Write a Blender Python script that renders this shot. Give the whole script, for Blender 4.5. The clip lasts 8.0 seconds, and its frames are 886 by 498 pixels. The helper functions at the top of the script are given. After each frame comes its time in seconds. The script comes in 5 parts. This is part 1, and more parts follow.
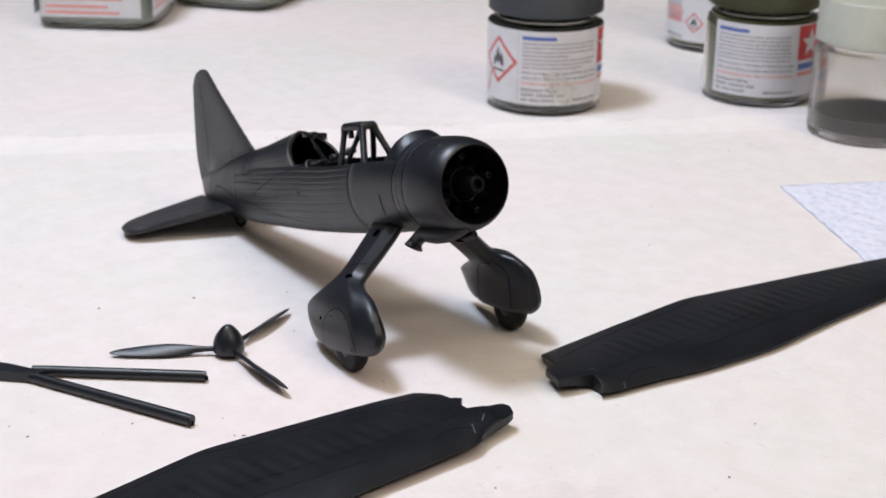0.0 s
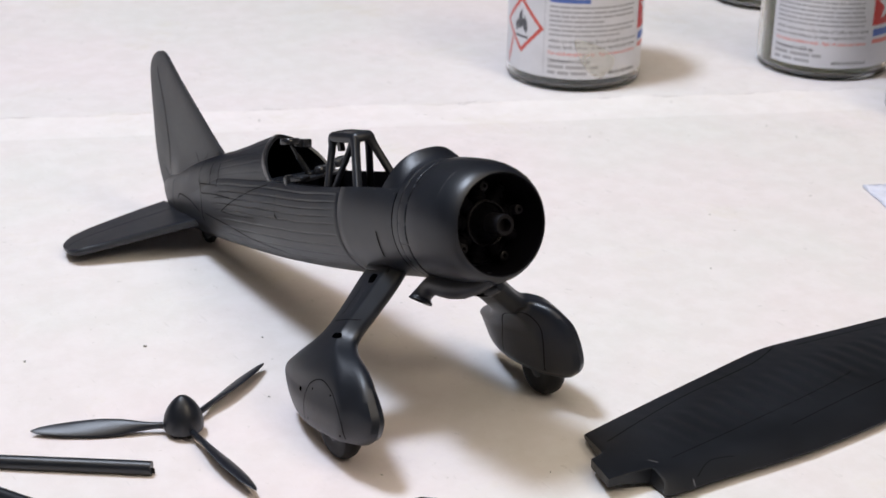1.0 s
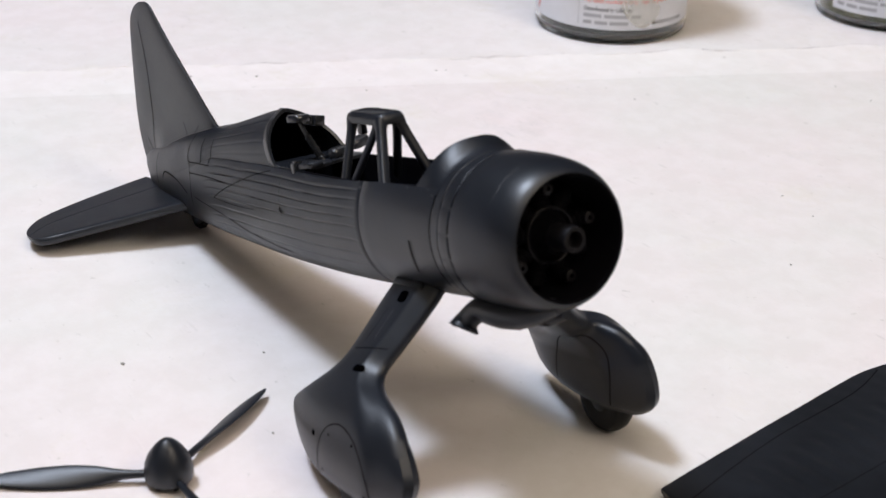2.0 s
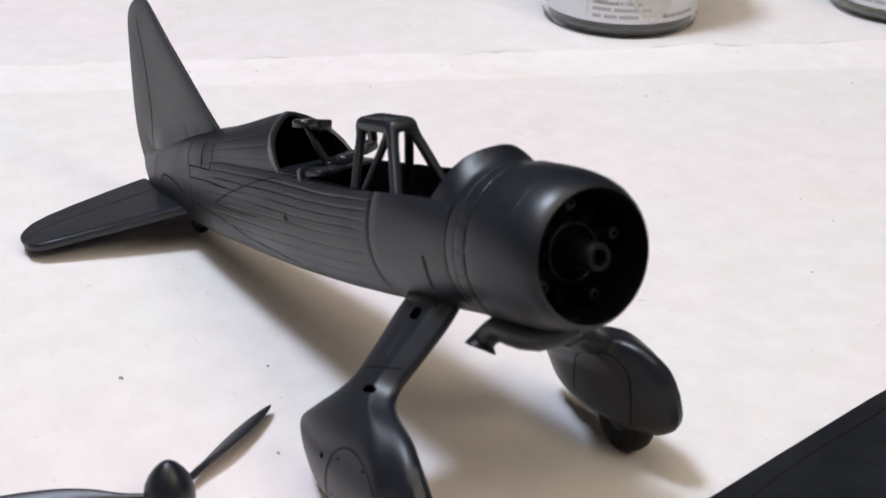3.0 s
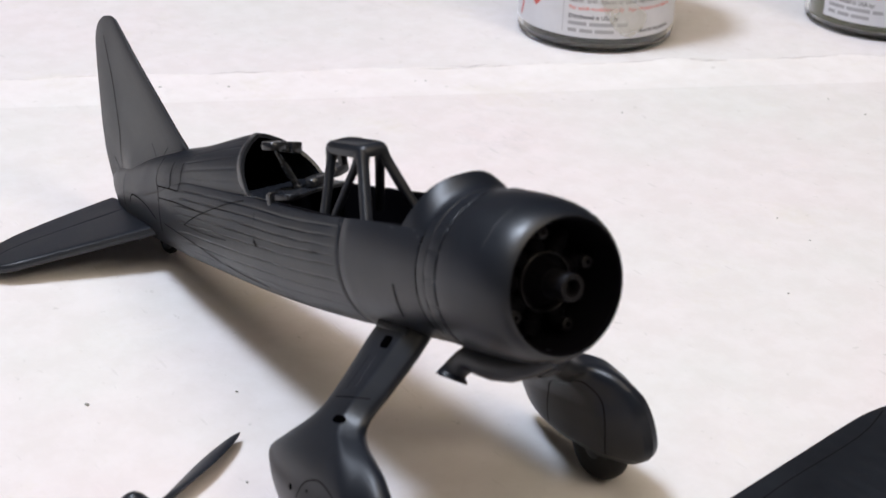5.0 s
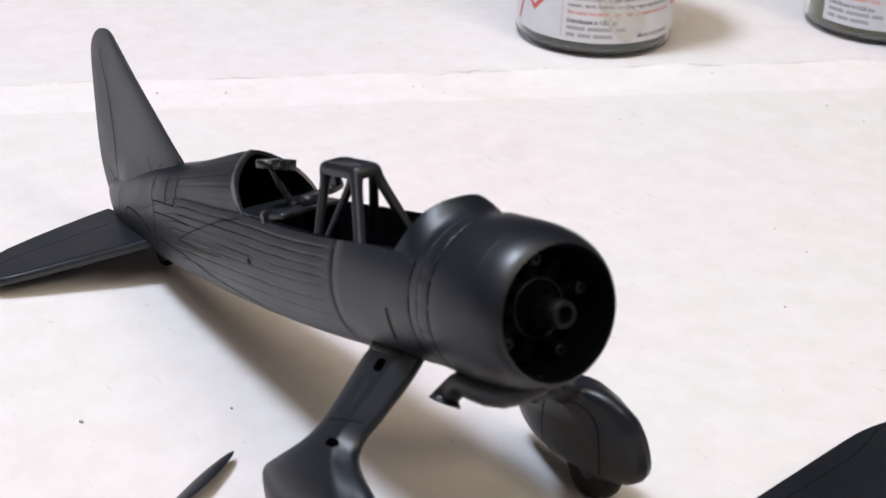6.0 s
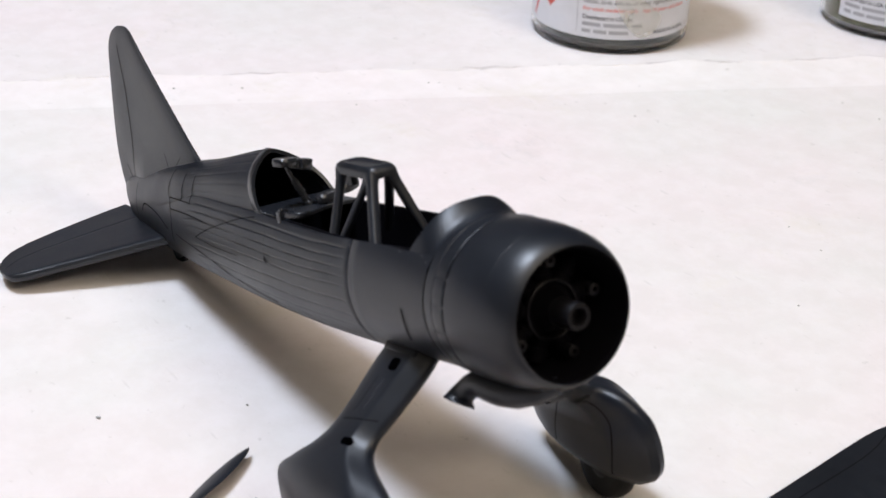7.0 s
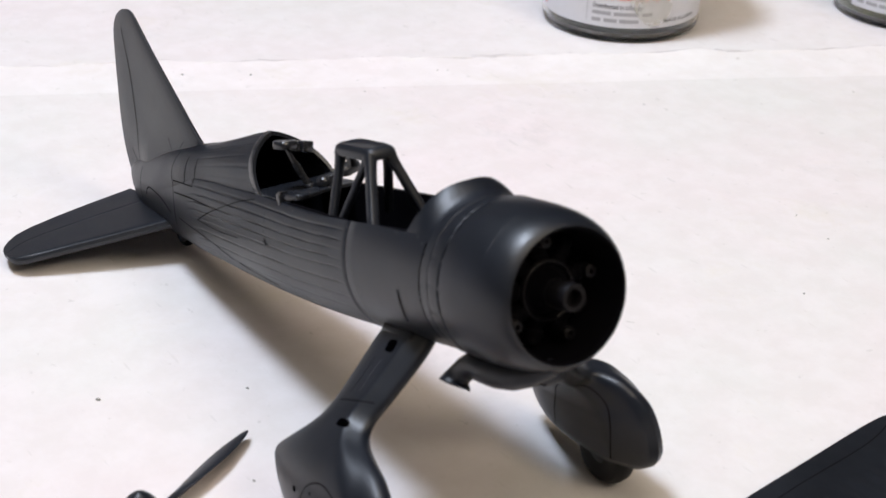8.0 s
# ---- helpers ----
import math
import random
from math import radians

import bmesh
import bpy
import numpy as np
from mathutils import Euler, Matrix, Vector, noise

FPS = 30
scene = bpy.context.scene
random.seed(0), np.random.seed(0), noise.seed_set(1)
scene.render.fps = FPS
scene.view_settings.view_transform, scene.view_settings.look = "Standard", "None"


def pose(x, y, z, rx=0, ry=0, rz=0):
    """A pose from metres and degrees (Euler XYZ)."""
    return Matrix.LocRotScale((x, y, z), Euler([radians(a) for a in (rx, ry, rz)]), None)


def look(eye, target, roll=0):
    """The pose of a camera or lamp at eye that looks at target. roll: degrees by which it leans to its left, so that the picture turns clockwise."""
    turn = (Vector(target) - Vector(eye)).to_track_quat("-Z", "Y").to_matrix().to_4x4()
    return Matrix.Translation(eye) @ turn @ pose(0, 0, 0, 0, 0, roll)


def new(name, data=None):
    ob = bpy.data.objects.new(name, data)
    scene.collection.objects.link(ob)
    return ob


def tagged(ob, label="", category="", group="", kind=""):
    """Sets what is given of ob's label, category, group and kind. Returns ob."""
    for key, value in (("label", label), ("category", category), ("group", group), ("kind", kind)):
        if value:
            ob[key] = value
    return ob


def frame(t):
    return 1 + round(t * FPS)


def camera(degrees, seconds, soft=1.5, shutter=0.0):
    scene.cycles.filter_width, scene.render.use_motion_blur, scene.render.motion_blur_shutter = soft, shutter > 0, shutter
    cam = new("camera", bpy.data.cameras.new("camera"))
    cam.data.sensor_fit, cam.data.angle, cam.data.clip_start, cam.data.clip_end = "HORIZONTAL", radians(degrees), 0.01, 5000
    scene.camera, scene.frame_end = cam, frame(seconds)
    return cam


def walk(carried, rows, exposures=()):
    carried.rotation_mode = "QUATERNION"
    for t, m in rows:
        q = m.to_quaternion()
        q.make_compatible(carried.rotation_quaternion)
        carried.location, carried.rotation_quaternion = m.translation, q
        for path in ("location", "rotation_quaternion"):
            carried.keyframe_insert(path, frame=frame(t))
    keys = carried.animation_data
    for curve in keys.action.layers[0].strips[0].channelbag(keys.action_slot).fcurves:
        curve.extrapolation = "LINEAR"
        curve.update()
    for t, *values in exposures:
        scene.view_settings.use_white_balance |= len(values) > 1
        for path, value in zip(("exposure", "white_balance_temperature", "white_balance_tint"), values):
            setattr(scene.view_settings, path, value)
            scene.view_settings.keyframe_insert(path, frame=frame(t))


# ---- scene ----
cam = camera(32.0, 8.0, soft=1.6)
# small depth of field of a close-up: sharp at the tail and cockpit, soft at the jars
cam.data.dof.use_dof = True
cam.data.dof.focus_distance = 0.248
cam.data.dof.aperture_fstop = 60.0
walk(cam, [
    (0, look((0.23534, -0.15735, 0.12805), (0.15779, -0.10497, 0.09281), 0.854)),
    (0.2, look((0.22791, -0.15206, 0.12296), (0.15062, -0.09997, 0.08671), 0.646)),
    (0.3, look((0.22268, -0.14849, 0.11991), (0.14524, -0.09676, 0.08348), 0.693)),
    (0.5, look((0.21169, -0.14164, 0.12114), (0.13471, -0.08995, 0.08369), 0.741)),
    (0.7, look((0.19962, -0.13039, 0.12515), (0.12273, -0.07919, 0.08685), 0.792)),
    (1, look((0.17571, -0.11873, 0.12169), (0.09939, -0.06776, 0.08195), 0.868)),
    (1.2, look((0.16105, -0.10997, 0.11519), (0.08530, -0.05911, 0.07427), 1.033)),
    (1.5, look((0.14674, -0.10285, 0.11555), (0.07148, -0.05234, 0.07329), 1.038)),
    (1.7, look((0.14000, -0.10096, 0.11416), (0.06519, -0.05047, 0.07110), 1.259)),
    (2.8, look((0.12549, -0.09676, 0.11207), (0.05190, -0.04621, 0.06703), 1.640)),
    (3, look((0.12382, -0.09598, 0.11226), (0.05025, -0.04535, 0.06727), 1.741)),
    (3.5, look((0.12265, -0.09337, 0.11317), (0.04934, -0.04212, 0.06847), 1.859)),
    (4, look((0.12075, -0.09207, 0.11435), (0.04761, -0.04040, 0.06984), 2.039)),
    (4.5, look((0.12115, -0.09357, 0.11330), (0.04829, -0.04161, 0.06867), 2.183)),
    (5.8, look((0.11993, -0.09155, 0.11474), (0.04710, -0.04007, 0.06951), 2.041)),
    (6, look((0.11962, -0.09114, 0.11705), (0.04703, -0.03960, 0.07149), 2.172)),
    (6.5, look((0.11929, -0.09074, 0.11876), (0.04661, -0.03962, 0.07288), 2.038)),
    (7, look((0.11985, -0.09135, 0.11864), (0.04700, -0.04078, 0.07245), 2.131)),
    (7.5, look((0.12035, -0.08983, 0.11839), (0.04709, -0.03987, 0.07215), 2.134)),
    (8, look((0.12150, -0.08921, 0.11700), (0.04803, -0.03980, 0.07052), 2.086)),
], exposures=[(0.0, -0.05), (4.7, -0.02), (5.8, 0.05), (8.0, 0.05)])

# ---- world and light ----
MM = 0.001
world = bpy.data.worlds.new("room_air")
scene.world = world
world.use_nodes = True
world.node_tree.nodes["Background"].inputs["Color"].default_value = (1.0, 0.9, 0.8, 1)
world.node_tree.nodes["Background"].inputs["Strength"].default_value = 0.02


def area_lamp(name, eye, target, size_x, size_y, watts, colour):
    data = bpy.data.lights.new(name, "AREA")
    data.shape, data.size, data.size_y = "RECTANGLE", size_x, size_y
    data.energy, data.color = watts, colour
    ob = new(name, data)
    ob.matrix_world = look(eye, target)
    return ob


# the cool work lamp over the table, behind the tail of the model
area_lamp("work_lamp", (-0.165, -0.122, 0.585), (0.02, 0.12, 0.0), 0.12, 0.10, 2.70, (0.825, 0.94, 1.15))
# a warm desk lamp in front of the model, beside the camera
area_lamp("desk_lamp", (0.60, 0.16, 0.64), (0.0, 0.02, 0.0), 0.24, 0.24, 2.1, (1.0, 0.84, 0.66))
# wide unseen panel overhead, added as fill for the room's warm ambient light
area_lamp("ambient_fill", (0.25, -0.45, 2.28), (0.2, -0.4, 0.0), 2.2, 2.2, 28.0, (1.0, 0.88, 0.73))


# ---- materials ----
def nodes_of(name):
    m = bpy.data.materials.new(name)
    m.use_nodes = True
    t = m.node_tree
    return m, t, t.nodes, t.links, t.nodes["Principled BSDF"]


def coord(t, scale):
    c = t.nodes.new("ShaderNodeTexCoord")
    mp = t.nodes.new("ShaderNodeMapping")
    mp.inputs["Scale"].default_value = scale if isinstance(scale, tuple) else (scale,) * 3
    t.links.new(c.outputs["Object"], mp.inputs["Vector"])
    return mp.outputs["Vector"]


def noise_node(t, vec, scale, detail=4.0, rough=0.55):
    n = t.nodes.new("ShaderNodeTexNoise")
    n.inputs["Scale"].default_value, n.inputs["Detail"].default_value = scale, detail
    n.inputs["Roughness"].default_value = rough
    t.links.new(vec, n.inputs["Vector"])
    return n


def ramp(t, fac, stops):
    r = t.nodes.new("ShaderNodeValToRGB")
    while len(r.color_ramp.elements) < len(stops):
        r.color_ramp.elements.new(0.5)
    for e, (p, c) in zip(r.color_ramp.elements, stops):
        e.position, e.color = p, (*c, 1)
    t.links.new(fac, r.inputs["Fac"])
    return r.outputs["Color"]


def bump(t, height, strength, distance, normal=None):
    b = t.nodes.new("ShaderNodeBump")
    b.inputs["Strength"].default_value, b.inputs["Distance"].default_value = strength, distance
    t.links.new(height, b.inputs["Height"])
    if normal:
        t.links.new(normal, b.inputs["Normal"])
    return b.outputs["Normal"]


def mix(t, fac, a, b, blend="MIX"):
    m = t.nodes.new("ShaderNodeMix")
    m.data_type, m.blend_type = "RGBA", blend
    for sock, v in ((m.inputs["Factor"], fac), (m.inputs["A"], a), (m.inputs["B"], b)):
        if isinstance(v, (int, float)):
            sock.default_value = v
        elif isinstance(v, tuple):
            sock.default_value = (*v, 1)
        else:
            t.links.new(v, sock)
    return m.outputs["Result"]


def primer(name, base, rough, grain=0.35, spec=0.45):
    """Sprayed satin paint on plastic: fine grain, faint dust, uneven gloss."""
    m, t, n, l, p = nodes_of(name)
    v = coord(t, 1.0)
    big, fine = noise_node(t, v, 90, 3), noise_node(t, v, 5200, 2)
    lo, hi = tuple(c * 0.8 for c in base), tuple(c * 1.25 for c in base)
    l.new(ramp(t, big.outputs["Fac"], [(0.3, lo), (0.7, hi)]), p.inputs["Base Color"])
    r = ramp(t, big.outputs["Fac"], [(0.3, (rough - 0.05,) * 3), (0.7, (rough + 0.06,) * 3)])
    l.new(r, p.inputs["Roughness"])
    p.inputs["Specular IOR Level"].default_value = spec
    l.new(bump(t, fine.outputs["Fac"], grain, 0.00006), p.inputs["Normal"])
    return m


PRIMER = primer("black_primer", (0.0064, 0.0088, 0.0146), 0.395, 0.30, 0.54)
SATIN = primer("black_gloss_plastic", (0.014, 0.016, 0.021), 0.24, 0.1, 0.7)
WINGPAINT = primer("black_wing_primer", (0.0068, 0.0084, 0.0122), 0.42, 0.35, 0.34)
# thin strips in this black stand in for the shade in engraved grooves
LINE = primer("groove_shade", (0.005, 0.005, 0.006), 0.7, 0.2, 0.15)
# blacker than the primer: the shade inside openings is put into the colour
RECESS_BLACK = primer("recess_shade_black", (0.0019, 0.0018, 0.0030), 0.7, 0.1, 0.05)
# lighter copy, so that the engine's front details show
ENGINE_SHEEN = primer("engine_front_black", (0.0050, 0.0048, 0.0066), 0.46, 0.2, 0.22)
# solid caps in this black stand in for the shade in small holes
HOLE = primer("hole_shade_black", (0.0008, 0.0008, 0.0010), 0.8, 0.0, 0.0)
TYRE = primer("black_tyre", (0.005, 0.005, 0.006), 0.5, 0.3, 0.25)
SPECK = primer("worn_speck", (0.07, 0.07, 0.075), 0.4)
SCUFF = primer("bare_plastic_scuff", (0.16, 0.16, 0.17), 0.4)


def paper(name, base, tint):
    """Used work paper: faint tinted clouds, smudges, yellow stains, flecks and short fibres."""
    m, t, n, l, p = nodes_of(name)
    v = coord(t, 1.0)
    cloud, mottled = noise_node(t, v, 11, 5, 0.6), noise_node(t, v, 150, 6, 0.65)
    c = ramp(t, cloud.outputs["Fac"], [(0.36, base), (0.64, tint)])
    c = mix(t, 0.34, c, ramp(t, mottled.outputs["Fac"], [(0.40, (0.86, 0.84, 0.81)), (0.62, (1, 1, 1))]), "MULTIPLY")
    stain = noise_node(t, v, 37, 6, 0.72)
    c = mix(t, ramp(t, stain.outputs["Fac"], [(0.56, (0, 0, 0)), (0.72, (0.34,) * 3)]), c, (0.68, 0.63, 0.51))
    grey = noise_node(t, v, 23, 6, 0.75)
    c = mix(t, ramp(t, grey.outputs["Fac"], [(0.59, (0, 0, 0)), (0.80, (0.36,) * 3)]), c, (0.42, 0.43, 0.42))
    fleck = noise_node(t, v, 420, 3, 0.6)
    c = mix(t, ramp(t, fleck.outputs["Fac"], [(0.67, (0, 0, 0)), (0.75, (0.40,) * 3)]), c, (0.45, 0.43, 0.40))
    relief = None
    for turn in (0.5, -0.75, 1.6):
        cv = t.nodes.new("ShaderNodeMapping")
        cv.inputs["Rotation"].default_value = (0, 0, turn)
        cv.inputs["Scale"].default_value = (1.0, 5.0, 1.0)
        l.new(coord(t, 1.0), cv.inputs["Vector"])
        hair = noise_node(t, cv.outputs["Vector"], 150 + 40 * turn, 2, 0.4)
        c = mix(t, ramp(t, hair.outputs["Fac"], [(0.73, (0, 0, 0)), (0.78, (0.22,) * 3)]), c, (0.47, 0.45, 0.43))
        pale = ramp(t, hair.outputs["Fac"], [(0.22, (1, 1, 1)), (0.29, (0, 0, 0))])
        relief = bump(t, pale, 0.35, 0.00012, relief)
    l.new(c, p.inputs["Base Color"])
    p.inputs["Roughness"].default_value = 0.75
    p.inputs["Specular IOR Level"].default_value = 0.25
    fibre, crumple = noise_node(t, coord(t, (1.0, 1.5, 1.0)), 900, 4), noise_node(t, v, 55, 5, 0.65)
    nrm = bump(t, crumple.outputs["Fac"], 0.06, 0.0008, relief)
    nrm = bump(t, mottled.outputs["Fac"], 0.25, 0.00025, nrm)
    l.new(bump(t, fibre.outputs["Fac"], 0.22, 0.00008, nrm), p.inputs["Normal"])
    return m


PAPER_NEAR = paper("white_work_paper", (0.765, 0.755, 0.740), (0.815, 0.740, 0.752))
PAPER_EDGE = paper("bright_paper_border", (0.825, 0.808, 0.800), (0.862, 0.800, 0.810))
PAPER_FAR = paper("grey_white_work_paper", (0.768, 0.757, 0.750), (0.812, 0.752, 0.766))
PAPER_TORN = paper("torn_paper_edge", (0.84, 0.81, 0.80), (0.86, 0.82, 0.81))
PAPER_GREY = paper("grey_tear_paper", (0.50, 0.48, 0.48), (0.56, 0.50, 0.51))


def plain(name, colour, rough=0.5, var=0.12, scale=60, spec=0.5):
    m, t, n, l, p = nodes_of(name)
    f = noise_node(t, coord(t, 1.0), scale, 5, 0.6)
    l.new(ramp(t, f.outputs["Fac"], [(0.3, tuple(c * (1 - var) for c in colour)), (0.7, tuple(min(1, c * (1 + var)) for c in colour))]), p.inputs["Base Color"])
    p.inputs["Roughness"].default_value = rough
    p.inputs["Specular IOR Level"].default_value = spec
    l.new(bump(t, f.outputs["Fac"], 0.08, 0.0003), p.inputs["Normal"])
    return m


WALL = plain("grey_wall_paint", (0.25, 0.25, 0.252), 0.8, 0.04, 3)
CEIL = plain("ceiling_paint", (0.75, 0.71, 0.66), 0.8, 0.04, 3)
FLOORM = plain("brown_floor", (0.28, 0.19, 0.12), 0.5, 0.2, 5)
DESK = plain("desk_board", (0.45, 0.33, 0.22), 0.45, 0.2, 12)
LABEL = plain("white_label_paper", (0.69, 0.69, 0.72), 0.42, 0.05, 140)
INK = plain("black_ink", (0.09, 0.09, 0.10), 0.5, 0.1)
INKGREY = plain("grey_ink", (0.38, 0.38, 0.40), 0.5, 0.1)
INKMID = plain("dark_grey_ink", (0.20, 0.20, 0.21), 0.5, 0.1)
INKRED = plain("red_ink", (0.62, 0.10, 0.08), 0.5, 0.1)
INKPINK = plain("pale_red_ink", (0.72, 0.25, 0.22), 0.5, 0.1)
INKBLUE = plain("blue_ink", (0.09, 0.16, 0.48), 0.5, 0.1)
LOGORED = plain("logo_red", (0.55, 0.03, 0.03), 0.45, 0.08)
CAPGREY = plain("dark_grey_cap", (0.048, 0.052, 0.060), 0.45, 0.1, 200)
CAPOLIVE = plain("olive_cap", (0.042, 0.045, 0.022), 0.45, 0.1, 200)
CAPWHITE = plain("milky_cap", (0.46, 0.47, 0.41), 0.4, 0.1, 90)
PAINTGREY = plain("dark_grey_paint", (0.05, 0.055, 0.05), 0.3, 0.25, 120)
PAINTOLIVE = plain("olive_paint", (0.115, 0.118, 0.048), 0.3, 0.3, 120)
PAINTWASH = plain("thin_grey_wash", (0.075, 0.075, 0.073), 0.35, 0.2, 90)
TEALFLUID = plain("pale_green_fluid", (0.44, 0.49, 0.44), 0.2, 0.1, 60)
# this grey stands in for the shade under loose paper fibres
PAPER_CRACK = plain("split_shade_grey", (0.44, 0.43, 0.425), 0.9, 0.3, 300)
CRUMB = plain("dark_crumb", (0.33, 0.32, 0.30), 0.7, 0.3, 900)
CRUMBPALE = plain("grey_crumb", (0.45, 0.43, 0.41), 0.7, 0.3, 900)


def glass(name, colour, rough=0.02):
    m, t, n, l, p = nodes_of(name)
    p.inputs["Base Color"].default_value = (*colour, 1)
    p.inputs["Transmission Weight"].default_value = 1.0
    p.inputs["IOR"].default_value = 1.45
    f = noise_node(t, coord(t, 1.0), 70, 3)
    l.new(ramp(t, f.outputs["Fac"], [(0.3, (rough,) * 3), (0.7, (rough + 0.08,) * 3)]), p.inputs["Roughness"])
    return m


GLASS = glass("jar_glass", (0.96, 0.98, 0.965))
GLASS_STAINED = glass("paint_stained_jar_glass", (0.86, 0.865, 0.85), 0.06)


def tape_mat():
    """Thin clear film: mostly see-through, faintly yellow and glossy."""
    m, t, n, l, p = nodes_of("clear_tape")
    p.inputs["Base Color"].default_value = (0.72, 0.70, 0.60, 1)
    f = noise_node(t, coord(t, 1.0), 160, 4)
    l.new(ramp(t, f.outputs["Fac"], [(0.3, (0.22,) * 3), (0.7, (0.45,) * 3)]), p.inputs["Alpha"])
    p.inputs["Roughness"].default_value = 0.25
    return m


TAPE = tape_mat()


def tissue_mat():
    """Quilted paper: swirling embossed lines over a fine dimple."""
    m, t, n, l, p = nodes_of("embossed_tissue")
    v = coord(t, 1.0)
    cells = t.nodes.new("ShaderNodeTexVoronoi")
    cells.inputs["Scale"].default_value = 420
    l.new(v, cells.inputs["Vector"])
    swirl = t.nodes.new("ShaderNodeTexWave")
    swirl.wave_type, swirl.rings_direction = "RINGS", "Z"
    swirl.inputs["Scale"].default_value, swirl.inputs["Distortion"].default_value = 55, 9.0
    swirl.inputs["Detail"].default_value, swirl.inputs["Detail Scale"].default_value = 1.5, 0.6
    l.new(v, swirl.inputs["Vector"])
    f = noise_node(t, v, 700, 4)
    l.new(ramp(t, cells.outputs["Distance"], [(0.05, (0.62, 0.65, 0.79)), (0.5, (0.74, 0.76, 0.88))]), p.inputs["Base Color"])
    p.inputs["Roughness"].default_value = 0.9
    nrm = bump(t, swirl.outputs["Fac"], 0.22, 0.0010)
    nrm = bump(t, cells.outputs["Distance"], 0.7, 0.0009, nrm)
    l.new(bump(t, f.outputs["Fac"], 0.3, 0.0002, nrm), p.inputs["Normal"])
    return m


TISSUE = tissue_mat()


# ---- mesh helpers: all lengths in millimetres ----
def link_bm(name, bm, material, parent=None, label="", smooth=True):
    for e in bm.edges:
        if len(e.link_faces) == 2 and e.calc_face_angle(0.0) > 0.62:
            e.smooth = False
    bmesh.ops.scale(bm, vec=(MM, MM, MM), verts=bm.verts)
    me = bpy.data.meshes.new(name)
    bm.to_mesh(me)
    bm.free()
    if smooth:
        for f in me.polygons:
            f.use_smooth = True
    me.materials.append(material)
    ob = new(name, me)
    if parent:
        ob.parent = parent
    if label:
        ob["label"] = label
    return ob


def part(name, bm, material, parent, label="", smooth=True):
    return link_bm(name, bm, material, parent, label, smooth)


def thing(name, x, y, z, label, category, group="", rz=0):
    ob = new(name)
    ob.empty_display_size = 0.01
    ob.matrix_world = pose(x * MM, y * MM, z * MM, 0, 0, rz)
    return tagged(ob, label, category, group)


def loft(rings, closed=True, cap0=False, cap1=False, skip=None):
    """Quads between rings of equally many points."""
    bm = bmesh.new()
    vs = [[bm.verts.new(p) for p in r] for r in rings]
    n = len(rings[0])
    for i in range(len(rings) - 1):
        for j in range(n if closed else n - 1):
            if skip and skip(i, j):
                continue
            k = (j + 1) % n
            bm.faces.new((vs[i][j], vs[i][k], vs[i + 1][k], vs[i + 1][j]))
    if cap0:
        bm.faces.new(vs[0][::-1])
    if cap1:
        bm.faces.new(vs[-1])
    loose = [v for v in bm.verts if not v.link_faces]
    bmesh.ops.delete(bm, geom=loose, context="VERTS")
    bmesh.ops.recalc_face_normals(bm, faces=bm.faces)
    return bm


def revolve(profile, n=64, axis="z", place=lambda p: p, cap0=False, cap1=False):
    """A lathe shape from (height, radius) pairs about an axis."""
    rings = []
    for h, r in profile:
        ring = []
        for k in range(n):
            a = 2 * math.pi * k / n
            ring.append(place((r * math.cos(a), r * math.sin(a), h) if axis == "z" else (h, r * math.cos(a), r * math.sin(a))))
        rings.append(ring)
    return loft(rings, True, cap0, cap1)


def tube(points, radii, n=12, flat=1.0, up=(0, 0, 1), caps=True):
    """A bar along points, with a radius at each."""
    pts = [Vector(p) for p in points]
    rings = []
    for i, p in enumerate(pts):
        d = (pts[min(i + 1, len(pts) - 1)] - pts[max(i - 1, 0)]).normalized()
        s = d.cross(Vector(up))
        s = s.normalized() if s.length > 1e-4 else d.orthogonal().normalized()
        t = s.cross(d).normalized()
        r = radii[i] if isinstance(radii, (list, tuple)) else radii
        rings.append([p + s * (r * math.cos(2 * math.pi * k / n)) + t * (r * flat * math.sin(2 * math.pi * k / n)) for k in range(n)])
    return loft(rings, True, caps, caps)


def slab(x0, x1, y0, y1, z0, z1, bevel=0.0, m=None):
    bm = bmesh.new()
    bmesh.ops.create_cube(bm, size=1.0)
    for v in bm.verts:
        v.co = Vector((x0 + (v.co.x + 0.5) * (x1 - x0), y0 + (v.co.y + 0.5) * (y1 - y0), z0 + (v.co.z + 0.5) * (z1 - z0)))
    if bevel:
        bmesh.ops.bevel(bm, geom=list(bm.edges), offset=bevel, segments=2, profile=0.5, affect="EDGES")
    if m:
        bmesh.ops.transform(bm, matrix=m, verts=bm.verts)
    return bm


def lerp_table(table, s):
    """Values at s from rows (s, ...) in rising order, smoothly."""
    xs = [r[0] for r in table]
    out = []
    for c in range(1, len(table[0])):
        ys = [r[c] for r in table]
        i = max(0, min(len(xs) - 2, sum(1 for x in xs if x <= s) - 1))
        h = xs[i + 1] - xs[i]
        t = min(1.0, max(0.0, (s - xs[i]) / h))
        m0 = (ys[i + 1] - ys[i - 1]) / (xs[i + 1] - xs[i - 1]) if i > 0 else (ys[1] - ys[0]) / (xs[1] - xs[0])
        m1 = (ys[i + 2] - ys[i]) / (xs[i + 2] - xs[i]) if i + 2 < len(xs) else (ys[-1] - ys[-2]) / (xs[-1] - xs[-2])
        t2, t3 = t * t, t * t * t
        out.append((2 * t3 - 3 * t2 + 1) * ys[i] + (t3 - 2 * t2 + t) * h * m0 + (-2 * t3 + 3 * t2) * ys[i + 1] + (t3 - t2) * h * m1)
    return out


